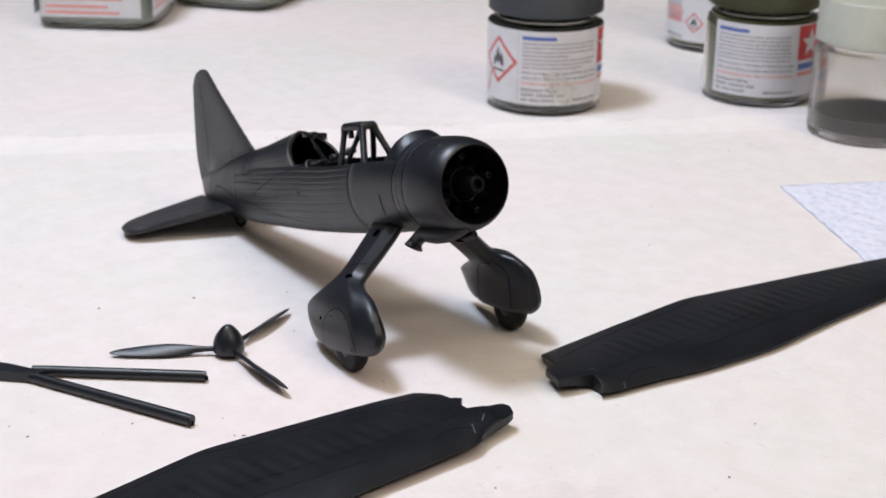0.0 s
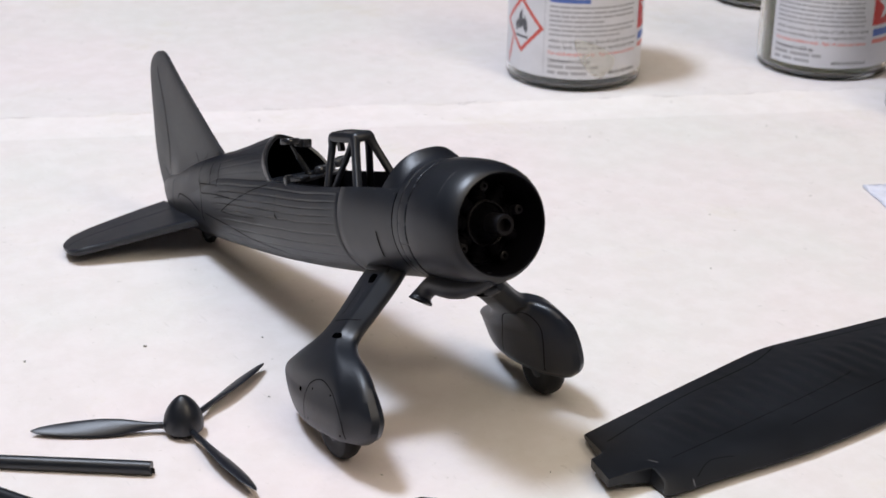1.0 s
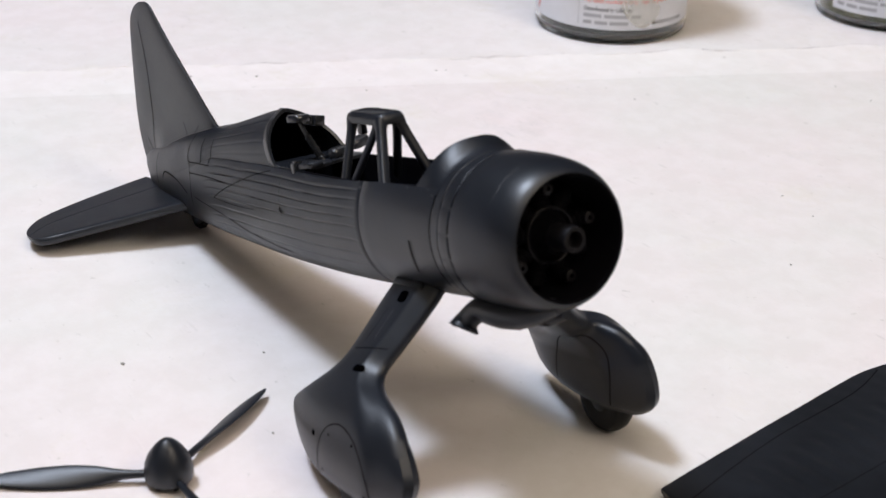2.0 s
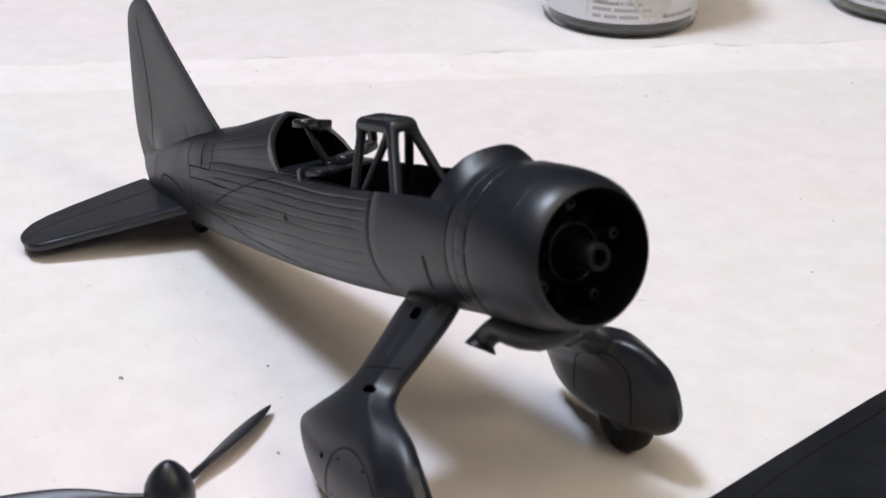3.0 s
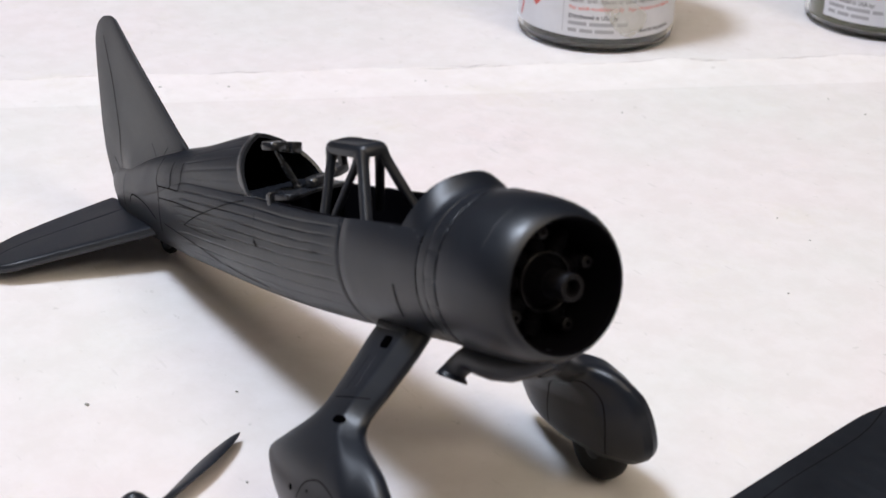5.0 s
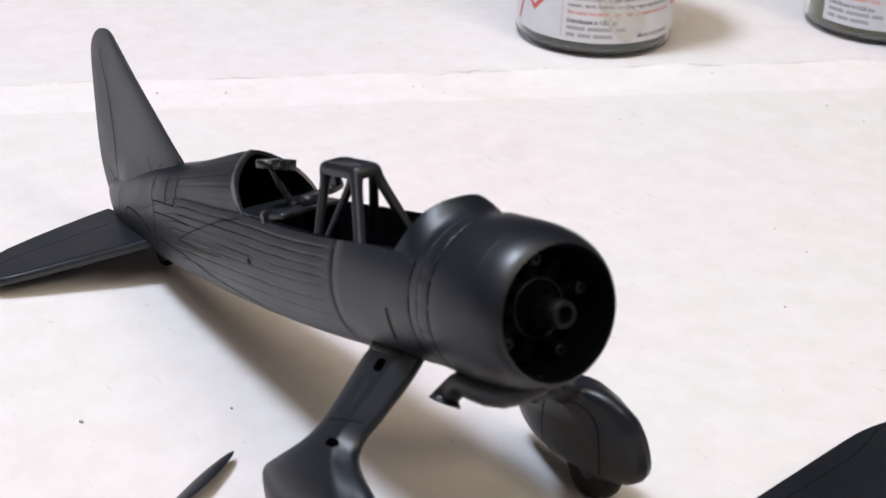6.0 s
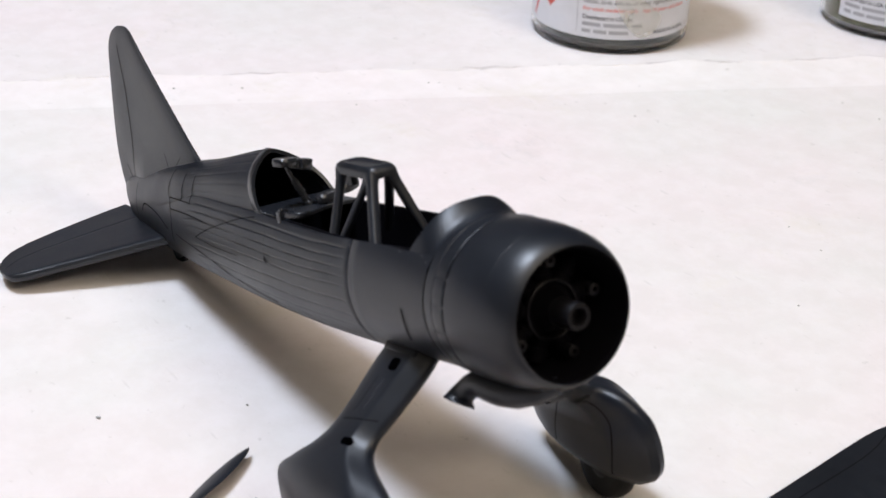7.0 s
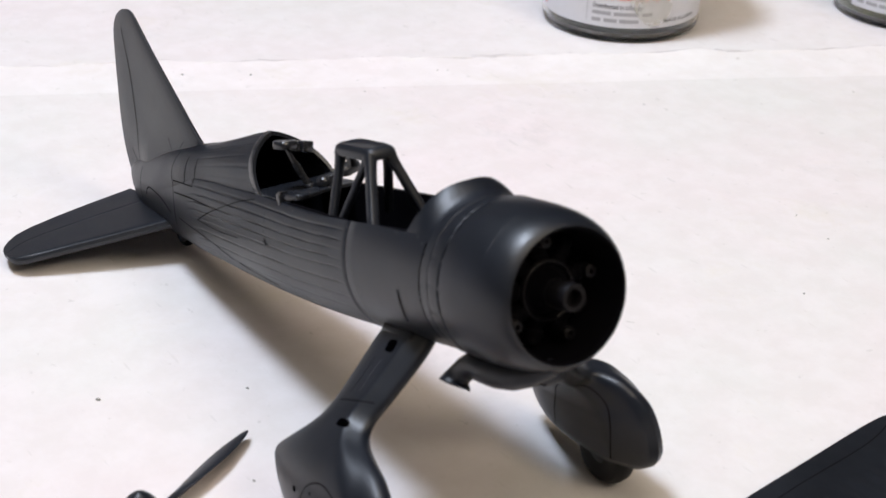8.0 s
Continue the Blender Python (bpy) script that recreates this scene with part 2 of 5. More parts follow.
def step(a, b, x):
    t = min(1.0, max(0.0, (x - a) / (b - a)))
    return t * t * (3 - 2 * t)


# ---- the room round the table ----
def box_wall(name, x0, x1, y0, y1, z0, z1, mat):
    ob = link_bm(name, slab(x0, x1, y0, y1, z0, z1), mat, smooth=False)
    return tagged(ob, kind="structure")


box_wall("floor", -1900, 1900, -1900, 1900, -800, -750, FLOORM)
box_wall("ceiling", -1900, 1900, -1900, 1900, 2350, 2400, CEIL)
box_wall("wall_north", -1900, 1900, 1800, 1900, -750, 2350, WALL)
box_wall("wall_south", -1900, 1900, -1900, -1800, -750, 2350, WALL)
box_wall("wall_west", -1900, -1800, -1800, 1800, -750, 2350, WALL)
box_wall("wall_east", 1800, 1900, -1800, 1800, -750, 2350, WALL)

table = thing("work_table", 0, 0, -750, "brown work table covered with white paper sheets", "table")
table["kind"] = "structure"
part("tabletop", slab(-820, 520, -560, 640, 712, 749.2, 2.0), DESK, table)
for lx in (-780, 480):
    for ly in (-520, 600):
        part("leg", slab(lx - 25, lx + 25, ly - 25, ly + 25, 0, 712, 2.0), DESK, table)


# ---- paper on the table ----
SEAM_A, SEAM_D = Vector((-176.5, -2.4)), Vector((81.5, 176.3)).normalized()
SEAM_N = Vector((SEAM_D.y, -SEAM_D.x))


def seam_point(along, across=0.0):
    p = SEAM_A + SEAM_D * along + SEAM_N * across
    return p.x, p.y


def ragged(a, seed):
    return (noise.noise(Vector((a * 0.05, seed, 0))) * 1.5 + noise.noise(Vector((a * 0.35, seed, 3))) * 0.85 + noise.noise(Vector((a * 1.3, seed, 7))) * 0.4)


BORDER = [0.0, 0.5, 2.0, 5.0, 10.0, 14.5, 16.0]
INNER = [16.0, 16.6, 17.5, 19.5, 24.0, 40.0, 90.0, 200.0, 330.0]


def near_paper(border):
    """The upper sheet: its torn far edge runs slantwise under the jars; a soft fold lies along it."""
    rings = []
    alongs = [-420 + 1.6 * i for i in range(640)]
    acrosses = BORDER if border else INNER
    for a in alongs:
        ring = []
        for c in acrosses:
            x, y = seam_point(a, c + (ragged(a, 1.0) * max(0.0, 1 - c / 4.0)))
            lift = (0.18 + 1.1 * max(0.0, noise.noise(Vector((a * 0.07, 3.0, 1.0))))) * math.exp(-(c / 2.8) ** 2) + 0.10 * math.exp(-((c - 16.5) / 1.2) ** 2) + 0.12 * noise.noise(Vector((a * 0.03, c * 0.05, 2.0))) * step(0, 12, c) * (1 - step(60, 90, c))
            ring.append((x, y, lift if c < 80 else 0.0))
        rings.append([(ring[0][0], ring[0][1], -0.35)] + ring if border else ring)
    return loft(rings, False)


near = tagged(link_bm("paper_sheet", near_paper(False), PAPER_NEAR), "white matte paper sheet with torn edge and faint stains", "paper sheet", "paper sheets on the table")
far_bm = bmesh.new()
bmesh.ops.create_grid(far_bm, x_segments=90, y_segments=90, size=0.5)
for v in far_bm.verts:
    x, y = v.co.x * 1100 - 260, v.co.y * 1150 + 45
    v.co = Vector((x, y, -0.36))
bmesh.ops.delete(far_bm, geom=[v for v in far_bm.verts if (Vector((v.co.x, v.co.y)) - SEAM_A).dot(SEAM_N) > 40], context="VERTS")
ext = bmesh.ops.extrude_face_region(far_bm, geom=list(far_bm.faces))
for g in ext["geom"]:
    if isinstance(g, bmesh.types.BMVert):
        g.co.z -= 0.3
bmesh.ops.recalc_face_normals(far_bm, faces=far_bm.faces)
tagged(link_bm("paper_sheet", far_bm, PAPER_FAR), "greyish white paper sheet under the torn one", "paper sheet", "paper sheets on the table")


def torn_fibres():
    """The pale torn lip along the upper sheet's edge."""
    rings = []
    for i in range(620):
        a = -300 + 1.0 * i
        w = 0.25 + 2.2 * max(0.0, noise.noise(Vector((a * 0.11, 5.0, 0))) + 0.15)
        e = ragged(a, 1.0)
        lo, hi = seam_point(a, e - 0.15), seam_point(a, e + w)
        mid = seam_point(a, e + 0.25)
        z = 0.16 + 0.22 * noise.noise(Vector((a * 0.3, 2.0, 9.0)))
        rings.append([(*lo, -0.35), (*mid, z + 0.1), (*hi, z - 0.02)])
    return loft(rings, False)


def torn_strip():
    """A thin grey strip of uneven width that shows past the white lip."""
    rings = []
    for i in range(620):
        a = -300 + 1.0 * i
        w = 0.35 + 0.9 * max(0.0, noise.noise(Vector((a * 0.08, 8.0, 0))) + 0.25) + 0.35 * noise.noise(Vector((a * 0.7, 8.0, 4.0)))
        e = ragged(a, 1.0)
        z = 0.18 + 1.1 * max(0.0, noise.noise(Vector((a * 0.07, 3.0, 1.0))))
        rings.append([(*seam_point(a, e - 0.1 - max(0.12, w)), z - 0.22), (*seam_point(a, e - 0.05), z - 0.05), (*seam_point(a, e + 0.12), z - 0.02)])
    return loft(rings, False)


SPLITS = [(95.5, 7, 0.9), (102.9, 6, 0.7), (154.4, 8, 0.6)]


def cracks():
    """Short splits in the lip, where it has come loose: grey strips painted as the shade under it."""
    out = []
    for start, length, across in SPLITS:
        rings = []
        for i in range(int(length * 2) + 1):
            a = start + 0.5 * i
            f = math.sin(math.pi * i / (length * 2))
            wob = across + 0.25 * noise.noise(Vector((a * 0.4, 1.0, 6.0)))
            base = 0.18 + 1.1 * max(0.0, noise.noise(Vector((a * 0.07, 3.0, 1.0)))) + 0.45
            rings.append([(*seam_point(a, ragged(a, 1.0) + wob + q * (0.03 + 0.13 * f)), base - 0.40) for q in (-0.5, 0.5)])
        out.append(loft(rings, False))
    return out


part("border", near_paper(True), PAPER_EDGE, near, "brighter torn border of the sheet")
part("torn_edge", torn_fibres(), PAPER_TORN, near, "ragged white torn edge")
part("torn_strip", torn_strip(), PAPER_GREY, near, "thin grey strip along the tear")
for bm in cracks():
    part("split", bm, PAPER_CRACK, near)


def tissue_sheet():
    o, a, b = Vector((-38.2, 135.2)), Vector((0.909, -0.417)), Vector((0.417, 0.909))
    rings = []
    for i in range(91):
        ring = []
        for j in range(91):
            p = o + a * (i * 1.2) + b * (j * 1.3)
            edge = min(i, j, 90 - i, 90 - j)
            p = p + a * (0.5 * noise.noise(Vector((j * 0.3, i * 0.02, 4)))) * (1 if edge < 2 else 0) + b * (0.5 * noise.noise(Vector((i * 0.3, j * 0.02, 8)))) * (1 if edge < 2 else 0)
            z = 0.5 + 0.9 * max(0, noise.noise(Vector((i * 0.06, j * 0.07, 1.0))) + 0.1) + 0.10 * math.sin(i * 1.3 + 0.9 * math.sin(j * 0.4)) * math.sin(j * 1.25) + 0.28 * noise.noise(Vector((i * 0.35, j * 0.3, 6.0)))
            ring.append((p.x, p.y, max(0.45, z)))
        rings.append(ring)
    bm = loft(rings, False)
    return bm


tissue = tagged(link_bm("paper_towel", tissue_sheet(), TISSUE), "pale bluish embossed paper towel lying on the sheet", "paper towel")
tissue.modifiers.new("thickness", "SOLIDIFY").thickness = 0.0004


# ---- the model airplane ----
PITCH = radians(15.6)
CP, SP = math.cos(PITCH), math.sin(PITCH)
NOSE = Vector((11.5, 0.4, 37.85))
plane = thing("model_airplane", 0, 0, 0, "matte black primed plastic model airplane without wings, standing on its wheels", "model airplane")


def body(u, v, w):
    """From the airplane's own axes (forward, left, up; from the cowling's mouth) to the table's."""
    return Vector((NOSE.x + u * CP - w * SP, NOSE.y + v + 0.02 * u, NOSE.z + u * SP + w * CP))


# station: half width, belly, longeron height, longeron half width, ridge
HULL = [(-116.4, 0.9, -5.0, -0.5, 0.88, 1.9), (-113.5, 1.9, -6.2, -0.45, 1.86, 3.0), (-108.0, 3.1, -7.2, -0.3, 3.02, 4.2), (-101.0, 3.95, -7.9, -0.1, 3.84, 5.7), (-95.0, 4.6, -8.4, 0.5, 4.4, 6.9), (-87.0, 5.45, -9.0, 2.4, 4.75, 8.1),
        (-80.0, 6.0, -9.4, 3.9, 4.5, 9.0), (-66.0, 7.1, -10.0, 4.6, 5.4, 10.9), (-57.5, 7.65, -10.2, 4.8, 5.85, 11.9), (-45.0, 8.3, -10.2, 4.95, 6.5, 11.9),
        (-31.0, 8.85, -9.9, 5.1, 7.2, 11.5), (-22.5, 9.0, -9.4, 5.6, 7.0, 11.2), (-15.0, 9.05, -9.05, 5.9, 6.9, 10.9), (-10.0, 8.9, -8.8, 5.9, 6.8, 9.3)]
N_LOW, N_UP = 340, 120
ROLL_TAIL = radians(5.0)


def hull_ring(s, inset=0.0):
    hw, wb, wl, vl, wt = lerp_table(HULL, s)
    front = step(-48, -26, s)
    wc = -0.8 * (1 - front)
    b_up, b_lo = (wl - wc) / math.sqrt(max(0.05, 1 - (vl / hw) ** 2)), wc - wb
    f0 = math.asin(min(0.99, (wl - wc) / b_up))
    rib = step(-84, -78, s) * (1 - step(-33.5, -31.5, s)) * (1 if inset == 0 else 0)
    rake = -0.85 * step(-84, -58, s) if s < -50 else 0.75 * (1 - step(-18, -9, s)) * step(-23.5, -22.5, s)
    roll = ROLL_TAIL * (1 - step(-105, -50, s))
    out = []
    for k in range(N_LOW):
        t = k / N_LOW
        f = f0 - t * (math.pi + 2 * f0)
        phase = 5.0 * (b_up * math.sin(f)) / (wl - wc) if math.sin(f) > 0 else 16.0 * math.asin(math.sin(f)) / math.pi
        sag = (0.10 * max(0.0, math.cos(2 * math.pi * phase)) ** 6 + 0.12 * (phase % 1.0)) * rib
        c = 1 - (inset + sag) / hw
        sq = abs(math.cos(f)) ** (0.9 + 0.1 * front) * (1 if math.cos(f) > 0 else -1)
        out.append([s, hw * sq * c, wc + (b_up if f > 0 else b_lo) * math.sin(f) * c])
    for k in range(N_UP):
        t = k / N_UP
        f = math.pi * (1 - t)
        sag = 0.075 * max(0.0, math.cos(2 * math.pi * 13 * t)) ** 6 * rib
        vv = vl * abs(math.cos(f)) ** (1.0 + 0.5 * step(-80, -60, s)) * (1 if math.cos(f) > 0 else -1)
        ww = (wt - wl) * max(0.0, math.sin(f)) ** 0.9
        c = 1 - (inset + sag) / max(2.0, vl)
        out.append([s + rake * ww, vv * c, wl + ww * c])
    cr, sr = math.cos(roll), math.sin(roll)
    return [body(u, v * cr - w * sr, w * cr + v * sr) for u, v, w in out]


def stations():
    s = [-116.4, -115.8] + [-115 + 2.0 * i for i in range(12)] + [-91.6]
    s += [-90.4 + 1.5 * i for i in range(21)] + [-58.3, -57.5, -56] + [-54 + 2.0 * i for i in range(12)]
    s += [-31.25, -31.0, -30.75, -29, -27, -25, -23.5, -22.5, -21.5, -20.5, -19.5, -18.5, -17.5, -16.5, -15.5, -14.8, -14.3]
    return sorted(set(s))


STN = stations()


def hull():
    rings = [hull_ring(s, 0.16 if abs(s + 31.0) < 0.05 else 0.0) for s in STN]
    return loft(rings, True, True, False, lambda i, j: j >= N_LOW and -57.6 < STN[i])


fuselage = part("fuselage", hull(), PRIMER, plane)


# tail roll: right side down, as the tail sits on the table
def tail(u, v, w):
    cr, sr = math.cos(ROLL_TAIL), math.sin(ROLL_TAIL)
    return body(u, v * cr - w * sr, w * cr + v * sr)


def lathe_body(profile, n=96, cap0=False, cap1=False, du=0.0, dv=0.0, dw=0.0):
    return revolve(profile, n, "x", lambda p: body(p[0] + du, p[1] + dv, p[2] + dw), cap0, cap1)


# cowling: rounded lip, then a ring of gill flaps before the fuselage
COWL = [(0.70, 7.44), (0.695, 7.50), (0.63, 7.60), (0.45, 7.80), (0.05, 8.10), (-0.7, 8.48), (-1.7, 8.80), (-2.8, 9.02), (-4.0, 9.17), (-5.4, 9.28), (-7.2, 9.34), (-9.75, 9.35), (-9.9, 9.32), (-9.97, 9.16),
        (-11.0, 9.16), (-12.40, 9.13), (-12.46, 9.19), (-13.2, 9.15), (-13.98, 9.07), (-14.07, 8.75), (-14.4, 8.6), (-15.2, 8.3)]
cowling = part("cowling", lathe_body(COWL, 128), PRIMER, plane)
part("cowling_liner", lathe_body([(-5.2, 6.3), (-3.0, 6.9), (-0.8, 7.08), (0.2, 7.12), (0.48, 7.16), (0.63, 7.26), (0.705, 7.37), (0.715, 7.44)], 96), RECESS_BLACK, cowling, "matte black inside of the cowling, darkened for its shade")


def gill_flap(a0, a1):
    rings = []
    for k in range(7):
        a = a0 + (a1 - a0) * k / 6
        edge = 0.05 if k in (0, 6) else 0.0
        prof = [(-10.04, 8.95), (-10.06, 9.35 - edge), (-10.14, 9.40 - edge), (-10.34, 9.39 - edge), (-10.48, 9.25 - edge), (-11.2, 9.23 - edge), (-12.25, 9.20 - edge), (-12.36, 9.17 - edge), (-12.38, 8.9)]
        rings.append([body(u, r * math.cos(a), r * math.sin(a)) for u, r in prof])
    return loft(rings, True, True, True)


for k in range(19):
    a = 2 * math.pi * k / 19 + 0.03
    if abs(a + 0.165 - math.pi / 2) > 0.24:
        part("gill_flap", gill_flap(a + 0.018, a + 2 * math.pi / 19 - 0.018), PRIMER, cowling)
for a0, a1 in ((1.85, 2.55),):
    bm = loft([[body(-3.3, r * math.cos(a0 + (a1 - a0) * k / 12), r * math.sin(a0 + (a1 - a0) * k / 12)) + body(du, 0, 0) - body(0, 0, 0) for r, du in ((9.085, -0.06), (9.105, 0.0), (9.06, 0.06))] for k in range(13)], False)
    part("mould_line", bm, PRIMER, cowling)

engine = part("engine", lathe_body([(-6.4, 6.3), (-5.2, 5.9), (-5.0, 3.4), (-3.6, 3.3), (-3.3, 2.9), (-3.4, 2.5), (-3.0, 2.2), (-1.6, 1.75), (-1.4, 1.4)], 48, True, True), RECESS_BLACK, plane, "radial engine front inside the cowling, darkened for its shade")
part("shaft", lathe_body([(-3.2, 1.7), (-1.0, 1.62), (1.3, 1.58), (1.6, 1.48), (1.6, 1.0), (0.2, 0.92)], 32, True, True), ENGINE_SHEEN, engine)
part("gear_ring", lathe_body([(-3.3, 3.4), (-2.9, 3.35), (-2.8, 3.2), (-2.85, 3.1), (-3.3, 3.05)], 64), ENGINE_SHEEN, engine)
for k in range(9):
    a = 2 * math.pi * k / 9 + math.pi / 2
    d = Vector((0, math.cos(a), math.sin(a)))
    pts = [body(-4.3, d.y * r, d.z * r) for r in (2.8, 3.4, 3.42, 3.9, 3.92, 4.4, 4.42, 4.9, 4.92, 5.9, 6.1)]
    part("cylinder", tube(pts, [0.95, 0.95, 1.15, 1.15, 0.95, 0.95, 1.15, 1.15, 0.95, 0.95, 0.6], 14, 1.0, (1, 0, 0)), RECESS_BLACK, engine)
    if k in (0, 3, 5, 7):
        part("rocker_cover", lathe_body([(-3.6, 0.75), (-2.4, 0.7), (-2.3, 0.5), (-2.3, 0.3), (-2.9, 0.28)], 18, True, True, 0, d.y * 5.5, d.z * 5.5), ENGINE_SHEEN, engine)


HUMP_RISE = [(-20.5, 2.3), (-17.2, 2.38), (-16.5, 2.26), (-15.8, 1.94), (-15.1, 1.44), (-14.4, 0.88), (-13.7, 0.40), (-13.1, 0.10), (-12.6, -0.04), (-12.3, -0.10)]
HUMP_SPAN = [(-20.5, 56.0), (-17.0, 56.0), (-15.4, 53.0), (-14.0, 47.0), (-12.3, 38.0)]


def nose_hump():
    """The scuttle round the front of the cockpit; its front slopes down to the cowling."""
    rings = []
    for i in range(-3, 40):
        t = max(0, i) / 39
        ring = []
        for k in range(61):
            deg = -54 + 1.8 * k
            edge = -15.71 - 3.82 * (abs(deg) / 54) ** 1.73
            u = edge + (-12.3 - edge) * t
            rise, span = lerp_table(HUMP_RISE, u)[0], lerp_table(HUMP_SPAN, u)[0]
            x = min(1.0, abs(deg) / span)
            base = 8.87 + 0.20 * step(-14.4, -13.0, u)
            r = base + rise * (1 - x * x) ** (1.55 + 0.4 * step(-15.6, -12.5, u)) - 0.05 * step(0.85, 1.0, x)
            # rounded lip, then the inside of the scuttle
            if i < 0:
                back = (0.12, 1.0, 1.8)[-i - 1]
                u, r = u + back, r - (0.35, 0.75, 2.6)[-i - 1]
            a = radians(deg)
            ring.append(body(u, r * math.sin(a), r * math.cos(a)))
        rings.append(ring)
    return loft(rings, False)


part("nose_fairing", nose_hump(), PRIMER, plane)
part("bulkhead", slab(-0.4, 0.4, -6.3, 6.3, -2.5, 6.5, 0.2, Matrix.Translation(body(-17.0, 0, -1.5)) @ Matrix.Rotation(-PITCH, 4, "Y")), SATIN, plane)


def tub():
    rings = []
    for s in [-66 + 2.5 * i for i in range(20)]:
        hw, wb, wl, vl, wt = lerp_table(HULL, s)
        prof = [(vl - 0.05, wl + 0.02), (vl - 0.8, wl + 0.05), (vl - 0.95, wl - 1.5), (vl - 0.9, -3.5), (vl - 2.2, -5.5)]
        prof = prof + [(-a, b) for a, b in reversed(prof)]
        rings.append([body(s, a, b) for a, b in prof])
    return loft(rings, False)


part("cockpit_tub", tub(), RECESS_BLACK, plane, "matte black cockpit interior, darkened for its shade")


def hood_rim():
    s = -57.5
    outer, inner = hull_ring(s, -0.14)[N_LOW:], hull_ring(s, 0.32)[N_LOW:]
    back, front = Vector(body(-0.9, 0, 0)) - Vector(body(0, 0, 0)), Vector(body(0.25, 0, 0)) - Vector(body(0, 0, 0))
    n = len(outer)
    rings = [[outer[k] + back, outer[k] + front, inner[k] + front, inner[k] + back * 2.2] for k in range(n)]
    return loft(rings, True, True, True)


part("hood_rim", hood_rim(), SATIN, plane, "raised rim round the rear hood opening")

# ---- wing mount frame over the cockpit ----
def square_bar(a, b, r0, r1, squash=1.0):
    """A moulded strut: a square section with rounded corners, blended wider at its upper end."""
    a, b = body(*a), body(*b)
    d = (b - a).normalized()
    s = d.cross(Vector((1, 0, 0.2))).normalized()
    f = s.cross(d).normalized()
    rings = []
    for i in range(9):
        t = i / 8
        r = r0 + (r1 - r0) * t + 0.22 * (1 - step(0.0, 0.16, t))
        ring = []
        for k in range(20):
            q = 2 * math.pi * k / 20
            c, n = math.cos(q), math.sin(q)
            ring.append(a + (b - a) * t + s * (r * math.copysign(abs(c) ** 0.55, c)) + f * (r * squash * math.copysign(abs(n) ** 0.55, n)))
        rings.append(ring)
    return loft(rings, True, True, True)


def cabane_top():
    """The cap plate, with rounded edges and a slightly sunk middle."""
    def ring(du, dv, w):
        out = []
        for k in range(48):
            q = 2 * math.pi * k / 48
            c, n = math.cos(q), math.sin(q)
            out.append(body(-35.9 + du * math.copysign(abs(c) ** 0.35, c), -1.42 + dv * math.copysign(abs(n) ** 0.35, n), w - 0.012 * (c > 0) * du))
        return out
    return loft([ring(4.2, 1.85, 11.7), ring(4.45, 2.1, 11.85), ring(4.5, 2.15, 12.5), ring(4.3, 1.95, 12.95), ring(3.9, 1.6, 13.22), ring(3.2, 1.0, 13.22), ring(2.9, 0.8, 13.1)], True, True, True)


frame_top = part("cabane_frame", cabane_top(), PRIMER, plane, "black wing mount frame of slanted struts")
for a, b, r0, r1 in (((-39.3, -2.75, 12.2), (-37.6, -6.5, 3.2), 0.54, 0.50), ((-32.4, -2.75, 12.2), (-27.3, -6.5, 3.6), 0.62, 0.62), ((-32.9, -2.7, 12.0), (-36.2, -6.5, 3.2), 0.46, 0.40),
                     ((-32.5, -0.2, 12.2), (-38.6, 2.4, 3.6), 0.52, 0.50), ((-32.3, -0.3, 12.3), (-30.2, 2.8, 3.6), 0.60, 0.58)):
    part("strut", square_bar(a, b, r0, r1), PRIMER, frame_top)
part("stub", slab(-0.6, 0.6, -0.45, 0.45, -1.3, 0.6, 0.15, Matrix.Translation(body(-39.6, -1.4, 11.2)) @ Matrix.Rotation(-PITCH, 4, "Y")), PRIMER, frame_top)

# ---- gunner's place ----
def at_body(u, v, w, yaw=0.0, roll=0.0):
    return Matrix.Translation(body(u, v, w)) @ Matrix.Rotation(-PITCH, 4, "Y") @ Matrix.Rotation(yaw, 4, "Z") @ Matrix.Rotation(roll, 4, "X")


def cushion(a, b, h, m):
    """A rounded flat pad with a rolled rim."""
    rings = []
    for k, (s, z) in enumerate(((0.80, -h), (0.96, -0.8 * h), (1.0, 0.0), (0.96, 0.7 * h), (0.86, h), (0.74, 0.92 * h), (0.3, 0.8 * h))):
        ring = []
        for i in range(36):
            q = 2 * math.pi * i / 36
            c, n = math.cos(q), math.sin(q)
            ring.append(m @ Vector((a * s * abs(c) ** 0.7 * (1 if c > 0 else -1), b * s * abs(n) ** 0.7 * (1 if n > 0 else -1), z)))
        rings.append(ring)
    return loft(rings, True, True, True)


deck_top = [(-49.3, -6.1), (-50.6, -3.0), (-52.4, 1.6), (-52.0, 6.0), (-60.5, 5.4), (-60.5, -5.4)]
gun_mount = part("gun_mount", loft([[body(u, v, 4.6) for u, v in deck_top], [body(u, v, 5.0) for u, v in deck_top], [body(u - 0.1, v * 0.99, 5.1) for u, v in deck_top]], True, True, True), SATIN, plane, "glossy black gunner's deck with gun mount and pads", smooth=False)
part("pad", cushion(2.2, 1.3, 0.42, at_body(-50.0, -4.5, 5.6, 0.35)), SATIN, gun_mount)
part("pad", cushion(1.1, 2.3, 0.6, at_body(-54.3, 3.0, 5.75, 0.39)), SATIN, gun_mount)
part("pad", cushion(1.2, 1.9, 0.65, at_body(-55.9, 6.9, 6.2, 0.39, 0.12)), SATIN, gun_mount)
part("clip", slab(-0.5, 0.5, -0.35, 0.35, -1.2, 0.9, 0.15, at_body(-51.0, -6.2, 5.2)), SATIN, gun_mount)
